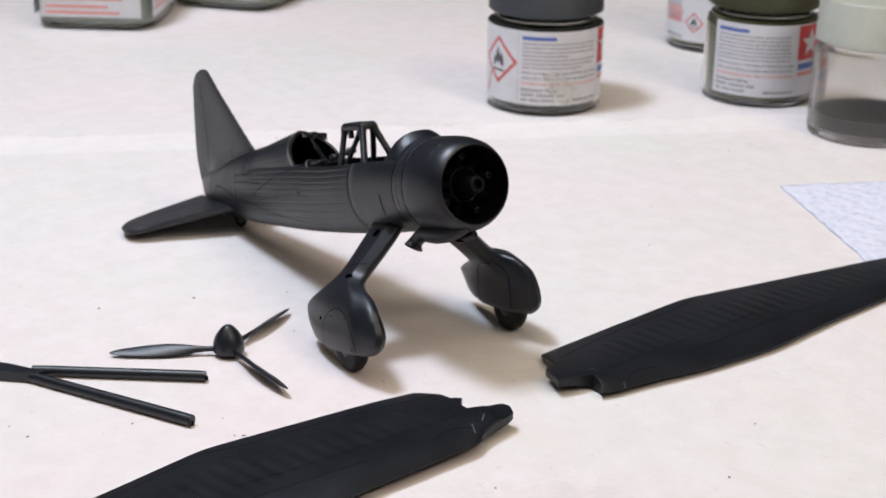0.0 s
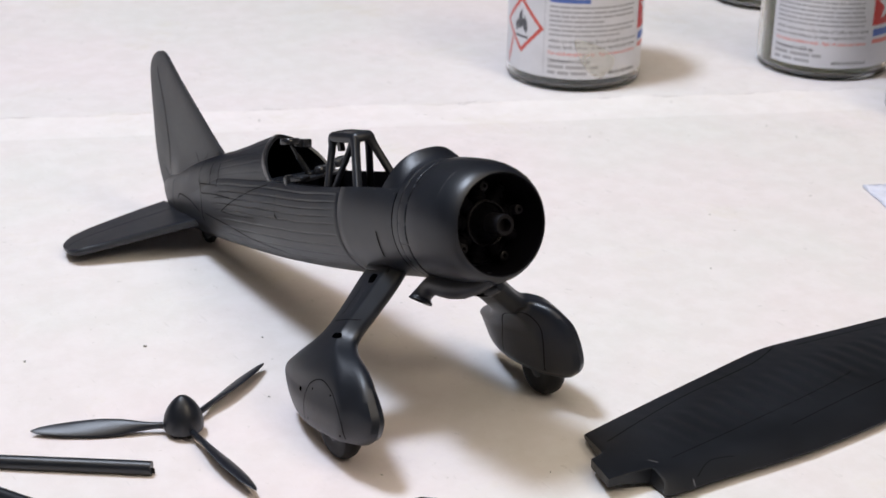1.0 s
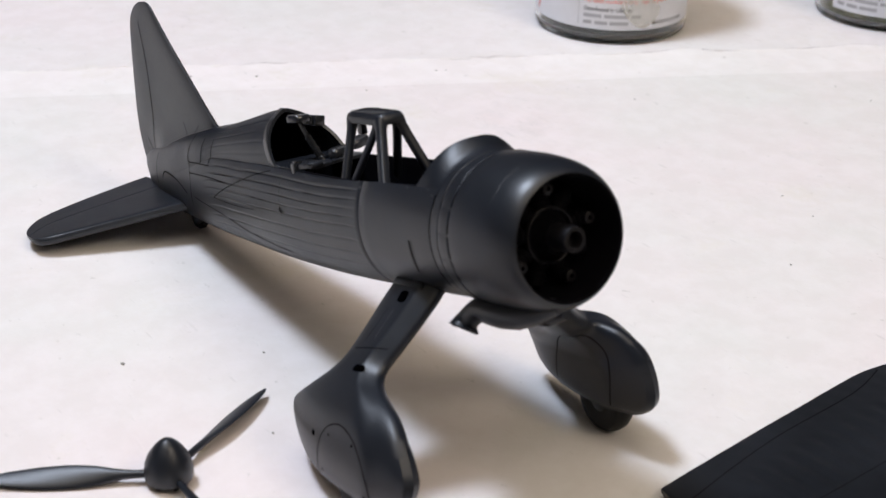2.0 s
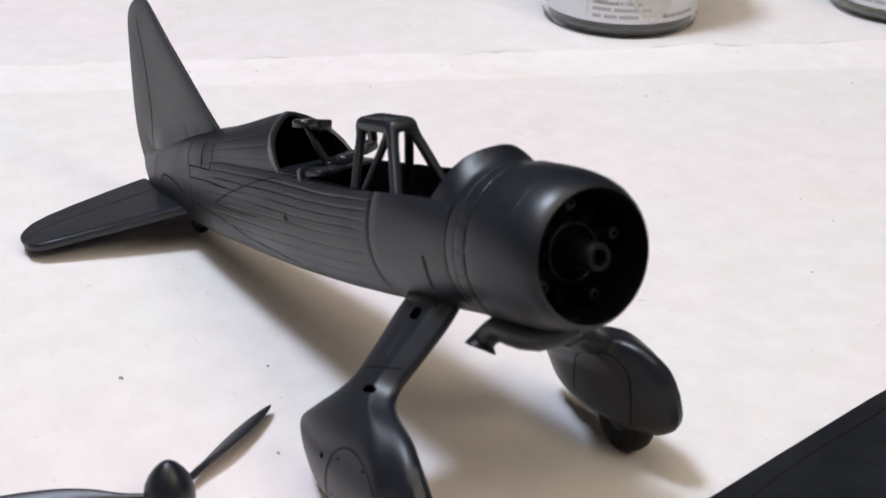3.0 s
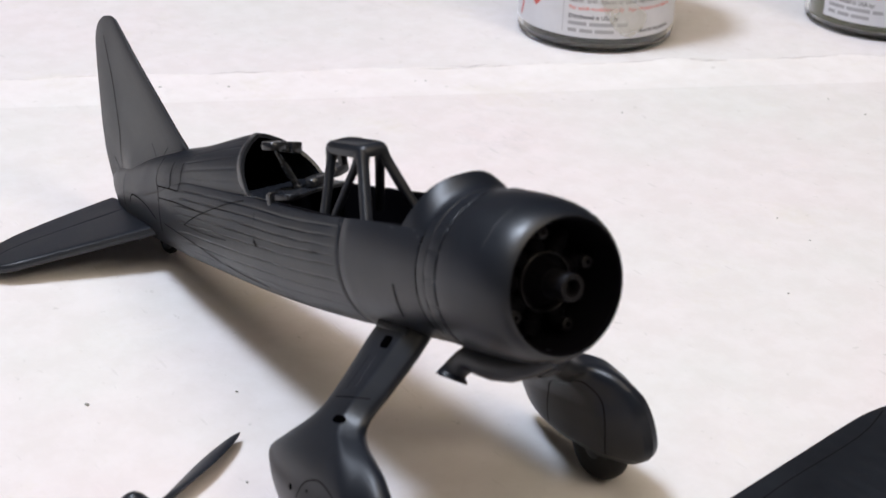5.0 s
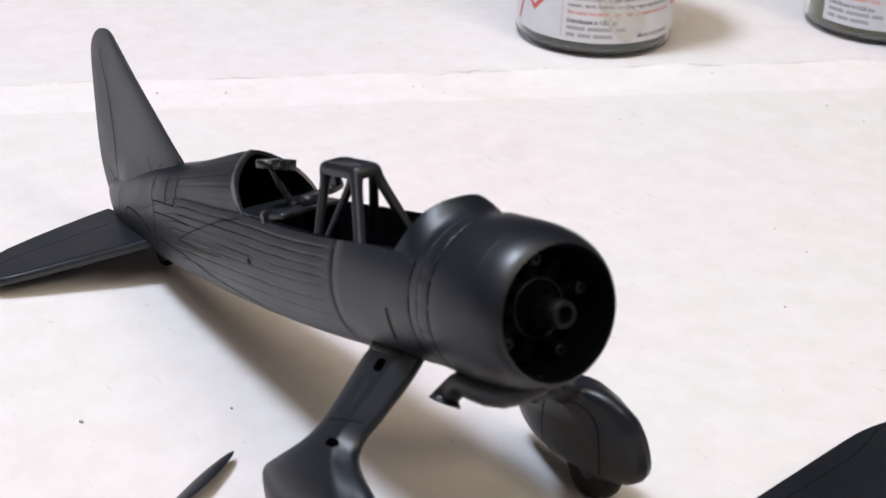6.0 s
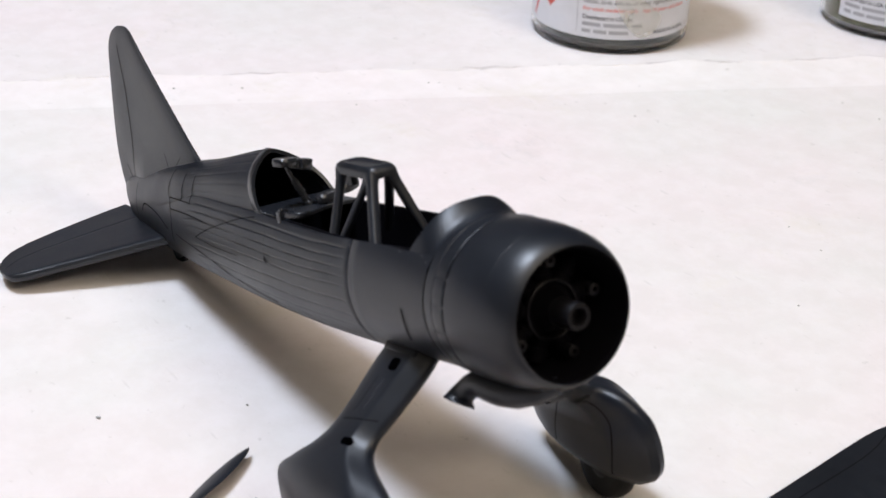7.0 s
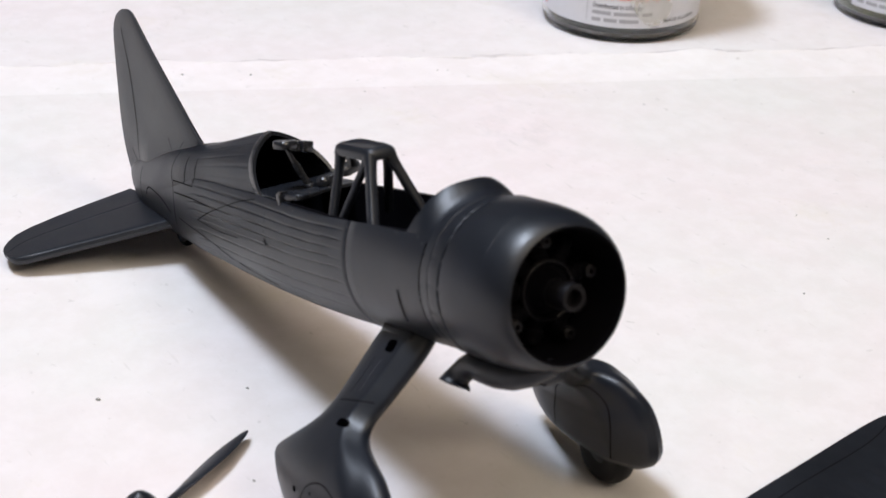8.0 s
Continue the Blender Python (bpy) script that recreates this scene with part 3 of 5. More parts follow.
part("clip", slab(-0.3, 0.3, -0.6, 0.6, -0.3, 0.3, 0.1, at_body(-50.8, -5.8, 6.1)), SATIN, gun_mount)
gun = part("gun", cushion(1.5, 1.55, 0.55, at_body(-56.0, -1.9, 11.25, 0.2, -0.1)), SATIN, gun_mount)
part("gun_block", slab(-0.9, 0.9, -0.85, 0.85, -0.75, 0.75, 0.18, at_body(-55.8, 0.75, 10.5, 0.15, -0.2)), SATIN, gun)
part("gun_block", slab(-0.7, 0.7, -0.5, 0.5, -0.6, 0.6, 0.15, at_body(-55.9, -0.45, 10.7, 0.15, -0.2)), SATIN, gun)
part("gun_post", tube([body(-56.0, -1.8, 10.6), body(-55.9, -1.1, 8.7), body(-55.9, -1.05, 8.6), body(-55.6, 0.5, 5.3)], [0.3, 0.32, 0.5, 0.5], 14), SATIN, gun)
part("post_foot", cushion(0.8, 0.8, 0.25, at_body(-55.5, 0.6, 5.3)), SATIN, gun)


# ---- fin, rudder and tailplane ----
FIN = [(-4.5, -117.0, -100.0), (0.0, -117.6, -90.0), (2.0, -117.8, -81.0), (5.7, -117.6, -83.4), (8.1, -117.0, -85.4), (10.6, -116.2, -87.6), (13.8, -114.9, -90.1), (17.9, -113.2, -93.3),
       (22.0, -111.4, -96.4), (24.8, -110.0, -98.3), (26.5, -108.5, -99.4), (27.6, -106.8, -100.1), (28.15, -105.3, -100.9), (28.4, -104.2, -101.8)]
CHORD = [0.0, 0.03, 0.07, 0.12, 0.2, 0.3, 0.36, 0.372, 0.384, 0.5, 0.65, 0.8, 0.9, 0.96, 0.99, 1.0]


def foil(c):
    """Half thickness along the chord, from trailing edge (0) to leading edge (1)."""
    return 0.16 + 0.84 * (math.sin(math.pi * min(1.0, c ** 0.8 * 0.62 + 0.0)) if c < 0.85 else math.sqrt(max(0.0, 1 - ((c - 0.85) / 0.15) ** 2)) * 0.93)


def blade_loop(tr, le, half, groove=0.0):
    pts = []
    for sign in (1, -1):
        for c in (CHORD if sign > 0 else CHORD[::-1]):
            h = half * foil(c) * (0.0 if c == 1.0 else 1.0)
            if abs(c - 0.372) < 0.001:
                h -= groove
            pts.append((tr + (le - tr) * c, sign * h))
    return pts


def fin_mesh():
    rings = []
    ws = [-4.5, -2.0, 0.0, 1.0, 2.0, 3.0, 4.0, 5.0, 6.0, 7.0, 8.0, 9.0, 10.0, 11.5] + [13.5 + 2.0 * i for i in range(6)] + [24.8, 25.8, 26.5, 27.1, 27.6, 27.95, 28.2, 28.4]
    for w in ws:
        tr, le = lerp_table(FIN, w)
        half = (0.95 - 0.55 * max(0.0, w) / 28.0) * math.sqrt(max(0.02, 1 - max(0.0, (w - 24.5) / 3.95) ** 2))
        root = 1.9 * (1 - step(1.5, 11.0, w)) ** 1.6
        loop = blade_loop(tr, le, half)
        out = []
        for u, v in loop:
            c = (u - tr) / (le - tr)
            fade = step(0.10, 0.42, c) * (1 - step(0.88, 1.0, c))
            out.append(tail(u, v + math.copysign(root * fade, v), w))
        rings.append(out)
    return loft(rings, True, False, True)


fin = part("fin_and_rudder", fin_mesh(), PRIMER, plane)

# span, trailing edge, leading edge
STAB = [(1.0, -118.1, -95.7), (4.0, -118.2, -96.9), (9.0, -118.1, -98.7), (14.0, -117.8, -100.4), (19.0, -117.1, -102.3), (22.2, -115.9, -103.5), (24.2, -114.0, -104.3), (25.5, -112.2, -105.0), (26.2, -110.6, -105.8), (26.6, -109.0, -106.8)]
STAB_C = [0.0, 0.02, 0.06, 0.14, 0.25, 0.34, 0.36, 0.372, 0.384, 0.40, 0.55, 0.7, 0.82, 0.90, 0.945, 0.972, 0.99, 1.0]


def stab_mesh(side):
    """A flat upper face and a blunt, rounded leading edge."""
    rings = []
    for v, tr, le in STAB:
        thick = (1.75 - 0.35 * v / 26.6) * (0.55 if v > 26.4 else 0.8 if v > 26 else 0.95 if v > 25 else 1.0)
        top, low = [], []
        for c in STAB_C:
            u = tr + (le - tr) * c
            w = -3.15 - 0.075 * (u + 106) - 1.05 * v / 25
            deep = thick * min(1.0, 0.22 + 1.05 * c ** 0.75)
            nose = math.sqrt(max(0.0, 1 - (max(0.0, c - 0.945) / 0.055) ** 2))
            mid = w - 0.42 * deep
            groove = 0.09 if abs(c - 0.372) < 0.001 and 3 < v < 26 else 0.0
            top.append(tail(u, v * side, mid + 0.42 * deep * nose ** 0.7 - groove))
            low.append(tail(u, v * side, mid - 0.58 * deep * nose))
        rings.append(top + low[::-1])
    return loft(rings, True, True, True)


part("tailplane", stab_mesh(-1), PRIMER, plane)
part("tailplane", stab_mesh(1), PRIMER, plane)

tail_leg = part("tail_wheel", tube([body(-98.5, 0, -7.2), body(-100.5, 0, -8.4), (-85.0, -0.2, 2.2)], [1.0, 0.8, 0.6], 10), PRIMER, plane, "small black tail wheel")
part("tyre", revolve([(-0.9, 0.8), (-0.85, 1.8), (-0.4, 2.15), (0.4, 2.15), (0.85, 1.8), (0.9, 0.8)], 28, "z", lambda p: (p[0] - 85.35, p[2] - 0.2, p[1] + 2.15), True, True), TYRE, tail_leg)

# ---- landing legs: rear and front point of each section, half thickness ----
LEG = [((-13.6, -2.4, 25.6), (-5.6, -2.4, 28.4), 1.5), ((-14.0, -6.2, 21.6), (-4.4, -6.2, 24.5), 1.85), ((-13.1, -10.6, 17.4), (-4.3, -10.6, 20.0), 1.8), ((-12.6, -13.6, 14.6), (-4.3, -13.6, 17.0), 1.85),
       ((-13.2, -15.4, 12.6), (-2.0, -15.3, 16.0), 2.2), ((-15.5, -17.1, 10.1), (3.6, -16.8, 15.6), 2.7), ((-17.5, -18.3, 8.2), (6.9, -17.9, 14.3), 3.0), ((-17.8, -18.8, 7.1), (8.4, -18.5, 12.4), 3.15),
       ((-16.9, -19.1, 5.4), (8.9, -18.9, 10.5), 3.2), ((-15.7, -19.2, 3.8), (8.7, -19.1, 9.0), 3.1), ((-14.3, -19.3, 2.7), (7.9, -19.2, 7.8), 2.9), ((-12.6, -19.3, 2.1), (6.6, -19.2, 6.6), 2.5)]


# half sections from the rear edge to the front edge: chord, half thickness; a firm ridge lies at three quarters
SECTION_STRUT = [(0.0, 0.0, 0.0), (0.06, 0.008, 0.30), (0.14, 0.06, 0.62), (0.26, 0.20, 0.86), (0.42, 0.44, 0.97), (0.56, 0.66, 1.0), (0.62, 0.735, 0.985), (0.665, 0.77, 0.925), (0.705, 0.80, 0.81), (0.80, 0.885, 0.56), (0.90, 0.965, 0.32), (0.96, 0.992, 0.14), (1.0, 1.0, 0.0)]
SECTION_SPAT = [(0.0, 0.0, 0.0), (0.06, 0.01, 0.14), (0.14, 0.08, 0.40), (0.26, 0.22, 0.74), (0.40, 0.42, 0.95), (0.54, 0.60, 1.0), (0.62, 0.70, 1.0), (0.69, 0.77, 0.985), (0.74, 0.80, 0.935), (0.78, 0.825, 0.84), (0.89, 0.91, 0.61), (0.95, 0.97, 0.42), (0.98, 0.993, 0.22), (1.0, 1.0, 0.0)]


def leg_rings(side):
    rows = [(i, *b, *f, t) for i, (b, f, t) in enumerate(LEG)]
    rings = []
    for k in range((len(LEG) - 1) * 5 + 1):
        q = k / 5
        bx, by, bz, fx, fy, fz, t = lerp_table(rows, q)
        B, F = Vector((bx, by, bz)), Vector((fx, fy, fz))
        if side > 0:
            F = F + Vector((4.6 * (1 - step(2.8, 5.4, q)) - 0.3 * step(4.5, 6.0, q) + 0.2 * step(6.5, 9.0, q), 0, 0.7 + 0.6 * step(2.5, 4.5, q) - 0.5 * step(4.5, 6.0, q) - 1.5 * step(6.0, 8.5, q) - 0.9 * step(8.0, 10.0, q)))
            F, B = F + Vector((0, 0, 0.7 * step(7.5, 10.5, q))), B + Vector((3.4 * (1 - step(3.6, 6.0, q)) + 4.2 * (1 - step(1.5, 4.0, q)), 0, 0.5 * step(8.5, 11.0, q)))
        else:
            F = F + Vector((1.7 * step(6.0, 8.0, q), 0, -0.3 * step(7.5, 10.0, q)))
        q1, q0 = lerp_table(rows, min(len(LEG) - 1, q + 0.2)), lerp_table(rows, max(0, q - 0.2))
        span = Vector((q1[0] + q1[3], q1[1] + q1[4], q1[2] + q1[5])) - Vector((q0[0] + q0[3], q0[1] + q0[4], q0[2] + q0[5]))
        n = (F - B).cross(span).normalized()
        fat = step(4.0, 7.0, q)
        ring = []
        for j in range(56):
            k2, sign = (j, 1) if j <= 28 else (56 - j, -1)
            xs, hs = lerp_table(SECTION_STRUT, k2 / 28)
            xf, hf = lerp_table(SECTION_SPAT, k2 / 28)
            p = B + (F - B) * (xs + (xf - xs) * fat) + n * (t * (hs + (hf - hs) * fat) * sign)
            ring.append(Vector((p.x, p.y * -side, p.z)))
        rings.append(ring)
    return rings


def drape(ob, pts, direction, width, lift=0.04):
    """A thin strip that follows the surface of a part; pts are looked up along a direction."""
    dv = Vector(direction).normalized()
    hits = []
    for p in pts:
        ok, place, normal, _ = ob.ray_cast((Vector(p) - dv * 40) * MM, dv)
        if ok:
            hits.append((place / MM, normal))
    rings = []
    for i, (p, n) in enumerate(hits):
        a, b = hits[max(0, i - 1)][0], hits[min(len(hits) - 1, i + 1)][0]
        s = (b - a).cross(n)
        if s.length < 1e-6:
            continue
        s.normalize()
        rings.append([p + n * lift + s * (width / 2), p + n * lift - s * (width / 2)])
    return loft(rings, False) if len(rings) > 1 else bmesh.new()


def smooth_path(pts, n=8, closed=False):
    out, m = [], len(pts)
    for i in range(m if closed else m - 1):
        p0, p1, p2, p3 = (Vector(pts[(i + d) % m if closed else max(0, min(m - 1, i + d))]) for d in (-1, 0, 1, 2))
        for k in range(n):
            t = k / n
            out.append(0.5 * ((2 * p1) + (p2 - p0) * t + (2 * p0 - 5 * p1 + 4 * p2 - p3) * t * t + (3 * p1 - p0 - 3 * p2 + p3) * t ** 3))
    out.append(Vector(pts[0] if closed else pts[-1]))
    return out


def landing_leg(side):
    """side -1: the airplane's right leg."""
    leg = part("landing_leg", loft(leg_rings(side), True, True, True), PRIMER, plane, "black spatted landing gear leg")
    bpy.context.view_layer.update()
    y = 19.0 * side
    wheel = part("wheel", revolve([(-1.5, 0.6), (-1.45, 2.4), (-1.6, 3.0), (-1.45, 4.0), (-0.8, 4.45), (0.0, 4.55), (0.8, 4.45), (1.45, 4.0), (1.6, 3.0), (1.45, 2.4), (1.5, 0.6)], 40, "z", lambda p: (p[0] - 0.6, p[2] + y, p[1] + 4.55), True, True), TYRE, leg, "black rubber tyre under the spat")
    part("hub", revolve([(-1.62, 0.3), (-1.62, 1.2), (-1.4, 1.6), (1.4, 1.6), (1.62, 1.2), (1.62, 0.3)], 28, "z", lambda p: (p[0] - 0.6, p[2] + y, p[1] + 4.55), True, True), PRIMER, wheel)
    if side < 0:
        arch = [(-6.5, 0, 3.6), (-6.5, 0, 6.4), (-6.1, 0, 8.9), (-4.8, 0, 11.3), (-2.2, 0, 12.7), (0.9, 0, 12.5), (3.3, 0, 11.1), (5.0, 0, 9.1), (5.5, 0, 6.6)]
    else:
        arch = [(-8.2, 0, 4.6), (-8.1, 0, 7.6), (-7.0, 0, 10.8), (-4.9, 0, 13.4), (-2.4, 0, 15.1), (-0.2, 0, 15.4), (1.7, 0, 14.4), (2.9, 0, 12.5), (3.4, 0, 9.8), (3.4, 0, 6.4)]
    for look_from in (-1, 1):
        line = [Vector((p.x, y, p.z)) for p in smooth_path(arch, 8)]
        bm = drape(leg, line, (0, -look_from, 0), 0.2)
        if len(bm.verts) > 4:
            part("panel_line", bm, LINE, leg)
        else:
            bm.free()

    def spot(name, p, towards, w, h, turn=0.0, mat=HOLE):
        """A small black cap, coloured as the shade of a recess, where a line through p meets the leg."""
        d = Vector(towards).normalized()
        d.y *= -side
        q = Vector((p[0], p[1] * -side, p[2]))
        hit, place, normal, _ = leg.ray_cast((q - d * 12) * MM, d)
        if hit:
            m = Matrix.Translation(place / MM) @ normal.to_track_quat("Z", "Y").to_matrix().to_4x4() @ Matrix.Rotation(turn, 4, "Z")
            rings = []
            for k, (grow, z) in enumerate(((0.8, -0.4), (1.0, 0.0), (0.97, 0.04), (0.7, 0.05), (0.2, 0.045))):
                rings.append([m @ Vector((0.5 * w * grow * math.copysign(abs(math.cos(q)) ** 0.55, math.cos(q)), 0.5 * h * grow * math.copysign(abs(math.sin(q)) ** 0.55, math.sin(q)), z)) for q in [2 * math.pi * i / 20 for i in range(20)]])
            part(name, loft(rings, True, True, True), mat, leg)

    inward = (-0.55, 0.7, -0.45)
    spot("locating_hole", (-8.7, -8.4, 23.7), inward, 1.85, 1.65, 0.45)
    spot("locating_hole", (-6.7, -15.9, 16.8), inward, 2.0, 1.1, 0.55)
    spot("locating_hole", (-8.0, -21.9, 8.8), (0, 1, 0), 0.75, 0.75)
    for p in ((-4.2, -21.7, 10.5), (1.1, -21.5, 11.8), (-5.2, -22.1, 5.1), (4.6, -21.7, 6.8)):
        spot("rivet", p, (0, 1, 0), 0.32, 0.32)
    if side > 0:
        return leg
    # the LINE strips here stand in for groove shade on the leg
    for pts, mat, wd in (([(-8.7, -9.8, 22.2), (-8.6, -11.1, 20.8), (-8.3, -12.7, 19.2)], SCUFF, 0.05), ([(-10.5, -14.1, 17.2), (-7.6, -13.6, 18.5), (-5.2, -12.8, 19.2)], LINE, 0.14), ([(-10.3, -9.4, 21.6), (-10.0, -12.8, 18.2)], LINE, 0.1)):
        line = [Vector((p.x, p.y * -side, p.z)) for p in smooth_path(pts, 8)]
        bm = drape(leg, line, (inward[0], inward[1] * -side, inward[2]), wd, 0.02)
        if len(bm.verts) > 4:
            part("scratch", bm, mat, leg)
        else:
            bm.free()
    return leg


landing_leg(-1)
landing_leg(1)
for side in (-1, 1):
    m = Matrix.Translation(body(-23.2, 5.9 * side, -7.55)) @ Matrix.Rotation(-PITCH, 4, "Y") @ Matrix.Rotation(0.75 * side, 4, "X")
    plate = part("leg_socket", slab(-4.1, 2.4, -1.25, 1.25, -0.7, 0.25, 0.2, m), PRIMER, plane)
    # dark slab stands in for the shade in the socket's slot
    part("slot", slab(-3.5, 1.9, 0.5 * side - 0.4, 0.5 * side + 0.4, -0.8, -0.66, 0.0, m), RECESS_BLACK, plate)

exhaust = part("exhaust_pipe", tube([(13.0, -1.6, 30.4), (11.2, -3.0, 29.2), (9.2, -4.0, 28.2), (7.0, -4.55, 27.5), (5.2, -4.85, 27.1), (4.0, -5.0, 26.85), (3.15, -5.2, 26.4), (2.45, -5.4, 25.75), (1.95, -5.65, 25.05), (1.66, -5.88, 24.5), (1.58, -6.1, 24.08), (1.64, -6.3, 23.75), (1.69, -6.41, 23.56), (1.7, -6.44, 23.52)],
                                    [1.0, 1.5, 1.75, 1.8, 1.72, 1.62, 1.52, 1.42, 1.36, 1.40, 1.55, 1.78, 1.88, 1.86], 28, 1.0, (0, 1, 0)), PRIMER, plane, "black exhaust pipe with flared end")
# dark disc stands in for the shaded hollow of the pipe
part("pipe_mouth", tube([(1.69, -6.42, 23.55), (1.71, -6.47, 23.47)], [1.5, 1.45], 28, 1.0, (0, 1, 0)), RECESS_BLACK, exhaust)
intake = part("air_intake", tube([(4.6, -2.0, 26.5), (4.9, -1.85, 26.4), (5.8, -1.4, 26.3), (7.8, -0.5, 26.45), (9.8, 0.4, 26.9), (11.4, 1.1, 27.9)], [0.5, 0.95, 1.2, 1.3, 1.3, 0.8], 20, 0.8), PRIMER, plane, "black air intake under the engine")
along, out = Vector((0.86, 0.48, 0.18)).normalized(), Vector((0.45, -0.8, -0.25))
out = (out - along * out.dot(along)).normalized()
m = Matrix((along, out.cross(along), out)).transposed().to_4x4()
# black slab painted as the shaded slot, not cut into the intake
part("slot", slab(-1.0, 1.0, -0.36, 0.36, 1.05, 1.33, 0.12, Matrix.Translation((9.0, 0.05, 26.75)) @ m), HOLE, intake)

# ---- panel lines on the fuselage: dark strips for the shade in grooves ----
bpy.context.view_layer.update()


def side_line(pts, width=0.2, n=12, name="panel_line", onto=None):
    line = [body(u, -14, w) for u, w in [(p.x, p.z) for p in smooth_path([(u, 0, w) for u, w in pts], n)]]
    bm = drape(onto or fuselage, line, (0, 1, 0), width, 0.05)
    if len(bm.verts) > 4:
        part(name, bm, LINE, onto or fuselage)


side_line([(-18.9, -0.4), (-19.0, -2.4), (-19.4, -4.6)], 0.42)
side_line([(-54.3, 3.4), (-54.3, -0.4)], 0.1, 8)
side_line([(-54.4, -0.2), (-53.4, -0.8)], 0.6, 3)
side_line([(-90.0, 7.0), (-89.9, 4.3), (-89.1, 2.0), (-89.2, -0.4), (-91.0, -4.0)], 0.22, 8)
side_line([(-89.2, 3.2), (-85.1, 3.25), (-81.2, 3.3)], 0.2, 14)
side_line([(-81.2, 3.2), (-80.9, 7.2)], 0.22, 20)
side_line([(-84.6, 3.3), (-84.5, 7.0)], 0.24, 14)
side_line([(-88.8, 1.5), (-82.3, 1.6), (-74.3, 1.4)], 0.2, 8)
side_line([(-79.6, -1.4), (-73.3, 0.8), (-63.4, 3.5), (-58.1, 4.5)], 0.2, 10)
side_line([(-79.6, -1.4), (-72.2, -1.7), (-63.8, -1.5)], 0.09, 8)
side_line([(-88.4, -2.4), (-78.4, -3.9), (-73.2, -5.0), (-65.6, -6.3), (-56.0, -7.2)], 0.18, 8)
side_line([(-103.8, -0.9), (-102.0, 0.4), (-97.5, 0.0), (-94.5, -0.9), (-92.0, -2.2)], 0.28, 8)


for u, w, size in ((-47.7, 4.85, 0.3), (-46.8, 4.6, 0.26), (-41.7, 5.0, 0.22), (-31.4, 4.8, 0.34), (-20.8, 5.6, 0.34), (-16.4, 5.7, 0.3), (-15.2, 5.2, 0.3), (-36.0, 4.3, 0.16), (-52.0, 1.6, 0.18), (-62.5, 3.0, 0.16)):
    line = [body(u, -14, w), body(u + size * 0.7, -14, w - 0.05), body(u + size * 1.3, -14, w - 0.12)]
    bm = drape(fuselage, line, (0, 1, 0), size * 0.55, 0.05)
    if len(bm.verts) > 4:
        part("scuff", bm, SPECK, fuselage, "tiny worn speck of bare plastic")
    else:
        bm.free()


def tail_line(pts, width, n=6, onto=None):
    line = [tail(p.x, -10, p.z) for p in smooth_path([(u, 0, w) for u, w in pts], n)]
    bm = drape(onto or fin, line, (0, 1, 0), width, 0.03)
    if len(bm.verts) > 4:
        part("panel_line", bm, LINE, onto or fin)


tail_line([(-105.6, 26.2), (-106.0, 23.3), (-106.2, 20.6), (-107.0, 16.7), (-108.4, 11.9), (-109.9, 7.0), (-110.9, 3.6)], 0.22, 8)
tail_line([(-96.2, 9.5), (-94.0, 7.0), (-90.6, 9.2)], 0.14, 6)
tail_line([(-114.0, 5.8), (-113.0, 4.3), (-111.4, 3.2)], 0.26)
tail_line([(-112.0, 3.0), (-111.0, 2.2), (-110.6, 1.0)], 0.75)
tail_line([(-106.0, 4.0), (-106.6, 1.4), (-107.4, -1.4)], 0.2, 6, fuselage)


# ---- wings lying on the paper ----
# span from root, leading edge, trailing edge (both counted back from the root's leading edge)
PLAN = [(0.0, 0.6, 22.4), (3.0, 0.0, 22.9), (10.0, 0.05, 24.1), (20.0, 0.15, 25.8), (30.0, 0.3, 27.4), (38.0, 0.45, 28.7), (43.0, 0.7, 29.4), (46.0, 1.1, 29.5), (52.0, 2.1, 29.0), (62.0, 3.9, 28.0),
        (74.0, 5.6, 26.9), (86.0, 7.2, 25.8), (98.0, 8.9, 24.7), (108.0, 11.0, 23.2), (113.0, 13.0, 21.6), (116.0, 15.0, 20.0), (117.5, 16.8, 18.4)]


def wing_height(c, chord):
    """Upper and lower surface at a chord fraction from the leading edge."""
    up = 1.0 + 2.1 * (1 - (1 - min(1.0, c / 0.30)) ** 2.6) * (1 - 0.93 * ((c - 0.3) / 0.7) ** 1.5 if c > 0.3 else 1.0)
    low = 1.0 * (1 - min(1.0, c / 0.12)) ** 2 + 0.06 + 0.45 * c
    return up * chord / 28.0, low * chord / 28.0


W_CH = [0.0, 0.006, 0.015, 0.028] + [0.045 + 0.0205 * i for i in range(46)] + [0.985, 1.0]

# where the root ends at each place along the chord: tongue, notch and leading edge piece
ROOT = {1: [(-23.0, 0.6), (-20.7, -0.2), (-16.5, -1.6), (-15.2, -2.1), (-14.9, -1.9), (-14.6, -4.6), (-13.2, -5.2), (-8.0, -6.7), (-7.65, -6.6), (-7.35, 0.6), (-6.5, 0.7), (-4.2, 0.6), (-3.6, 0.2), (-2.2, -0.9), (0.5, -0.5)],
        -1: [(-23.0, 3.4), (-22.2, 2.9), (-17.6, 0.9), (-15.6, 1.0), (-14.3, 1.2), (-13.7, -1.0), (-12.6, 0.2), (-10.9, 1.9), (-8.6, 2.4), (-7.8, -0.4), (-6.7, -4.2), (-5.0, -4.7), (-3.2, -3.9), (-2.7, -1.5), (-2.3, 2.6), (-1.2, 5.4), (0.5, 7.5)]}
# how far the leading edge sweeps back at the root
SWEEP = {1: 1.9, -1: 0.0}
BLEND = {1: 5.0, -1: 11.0}


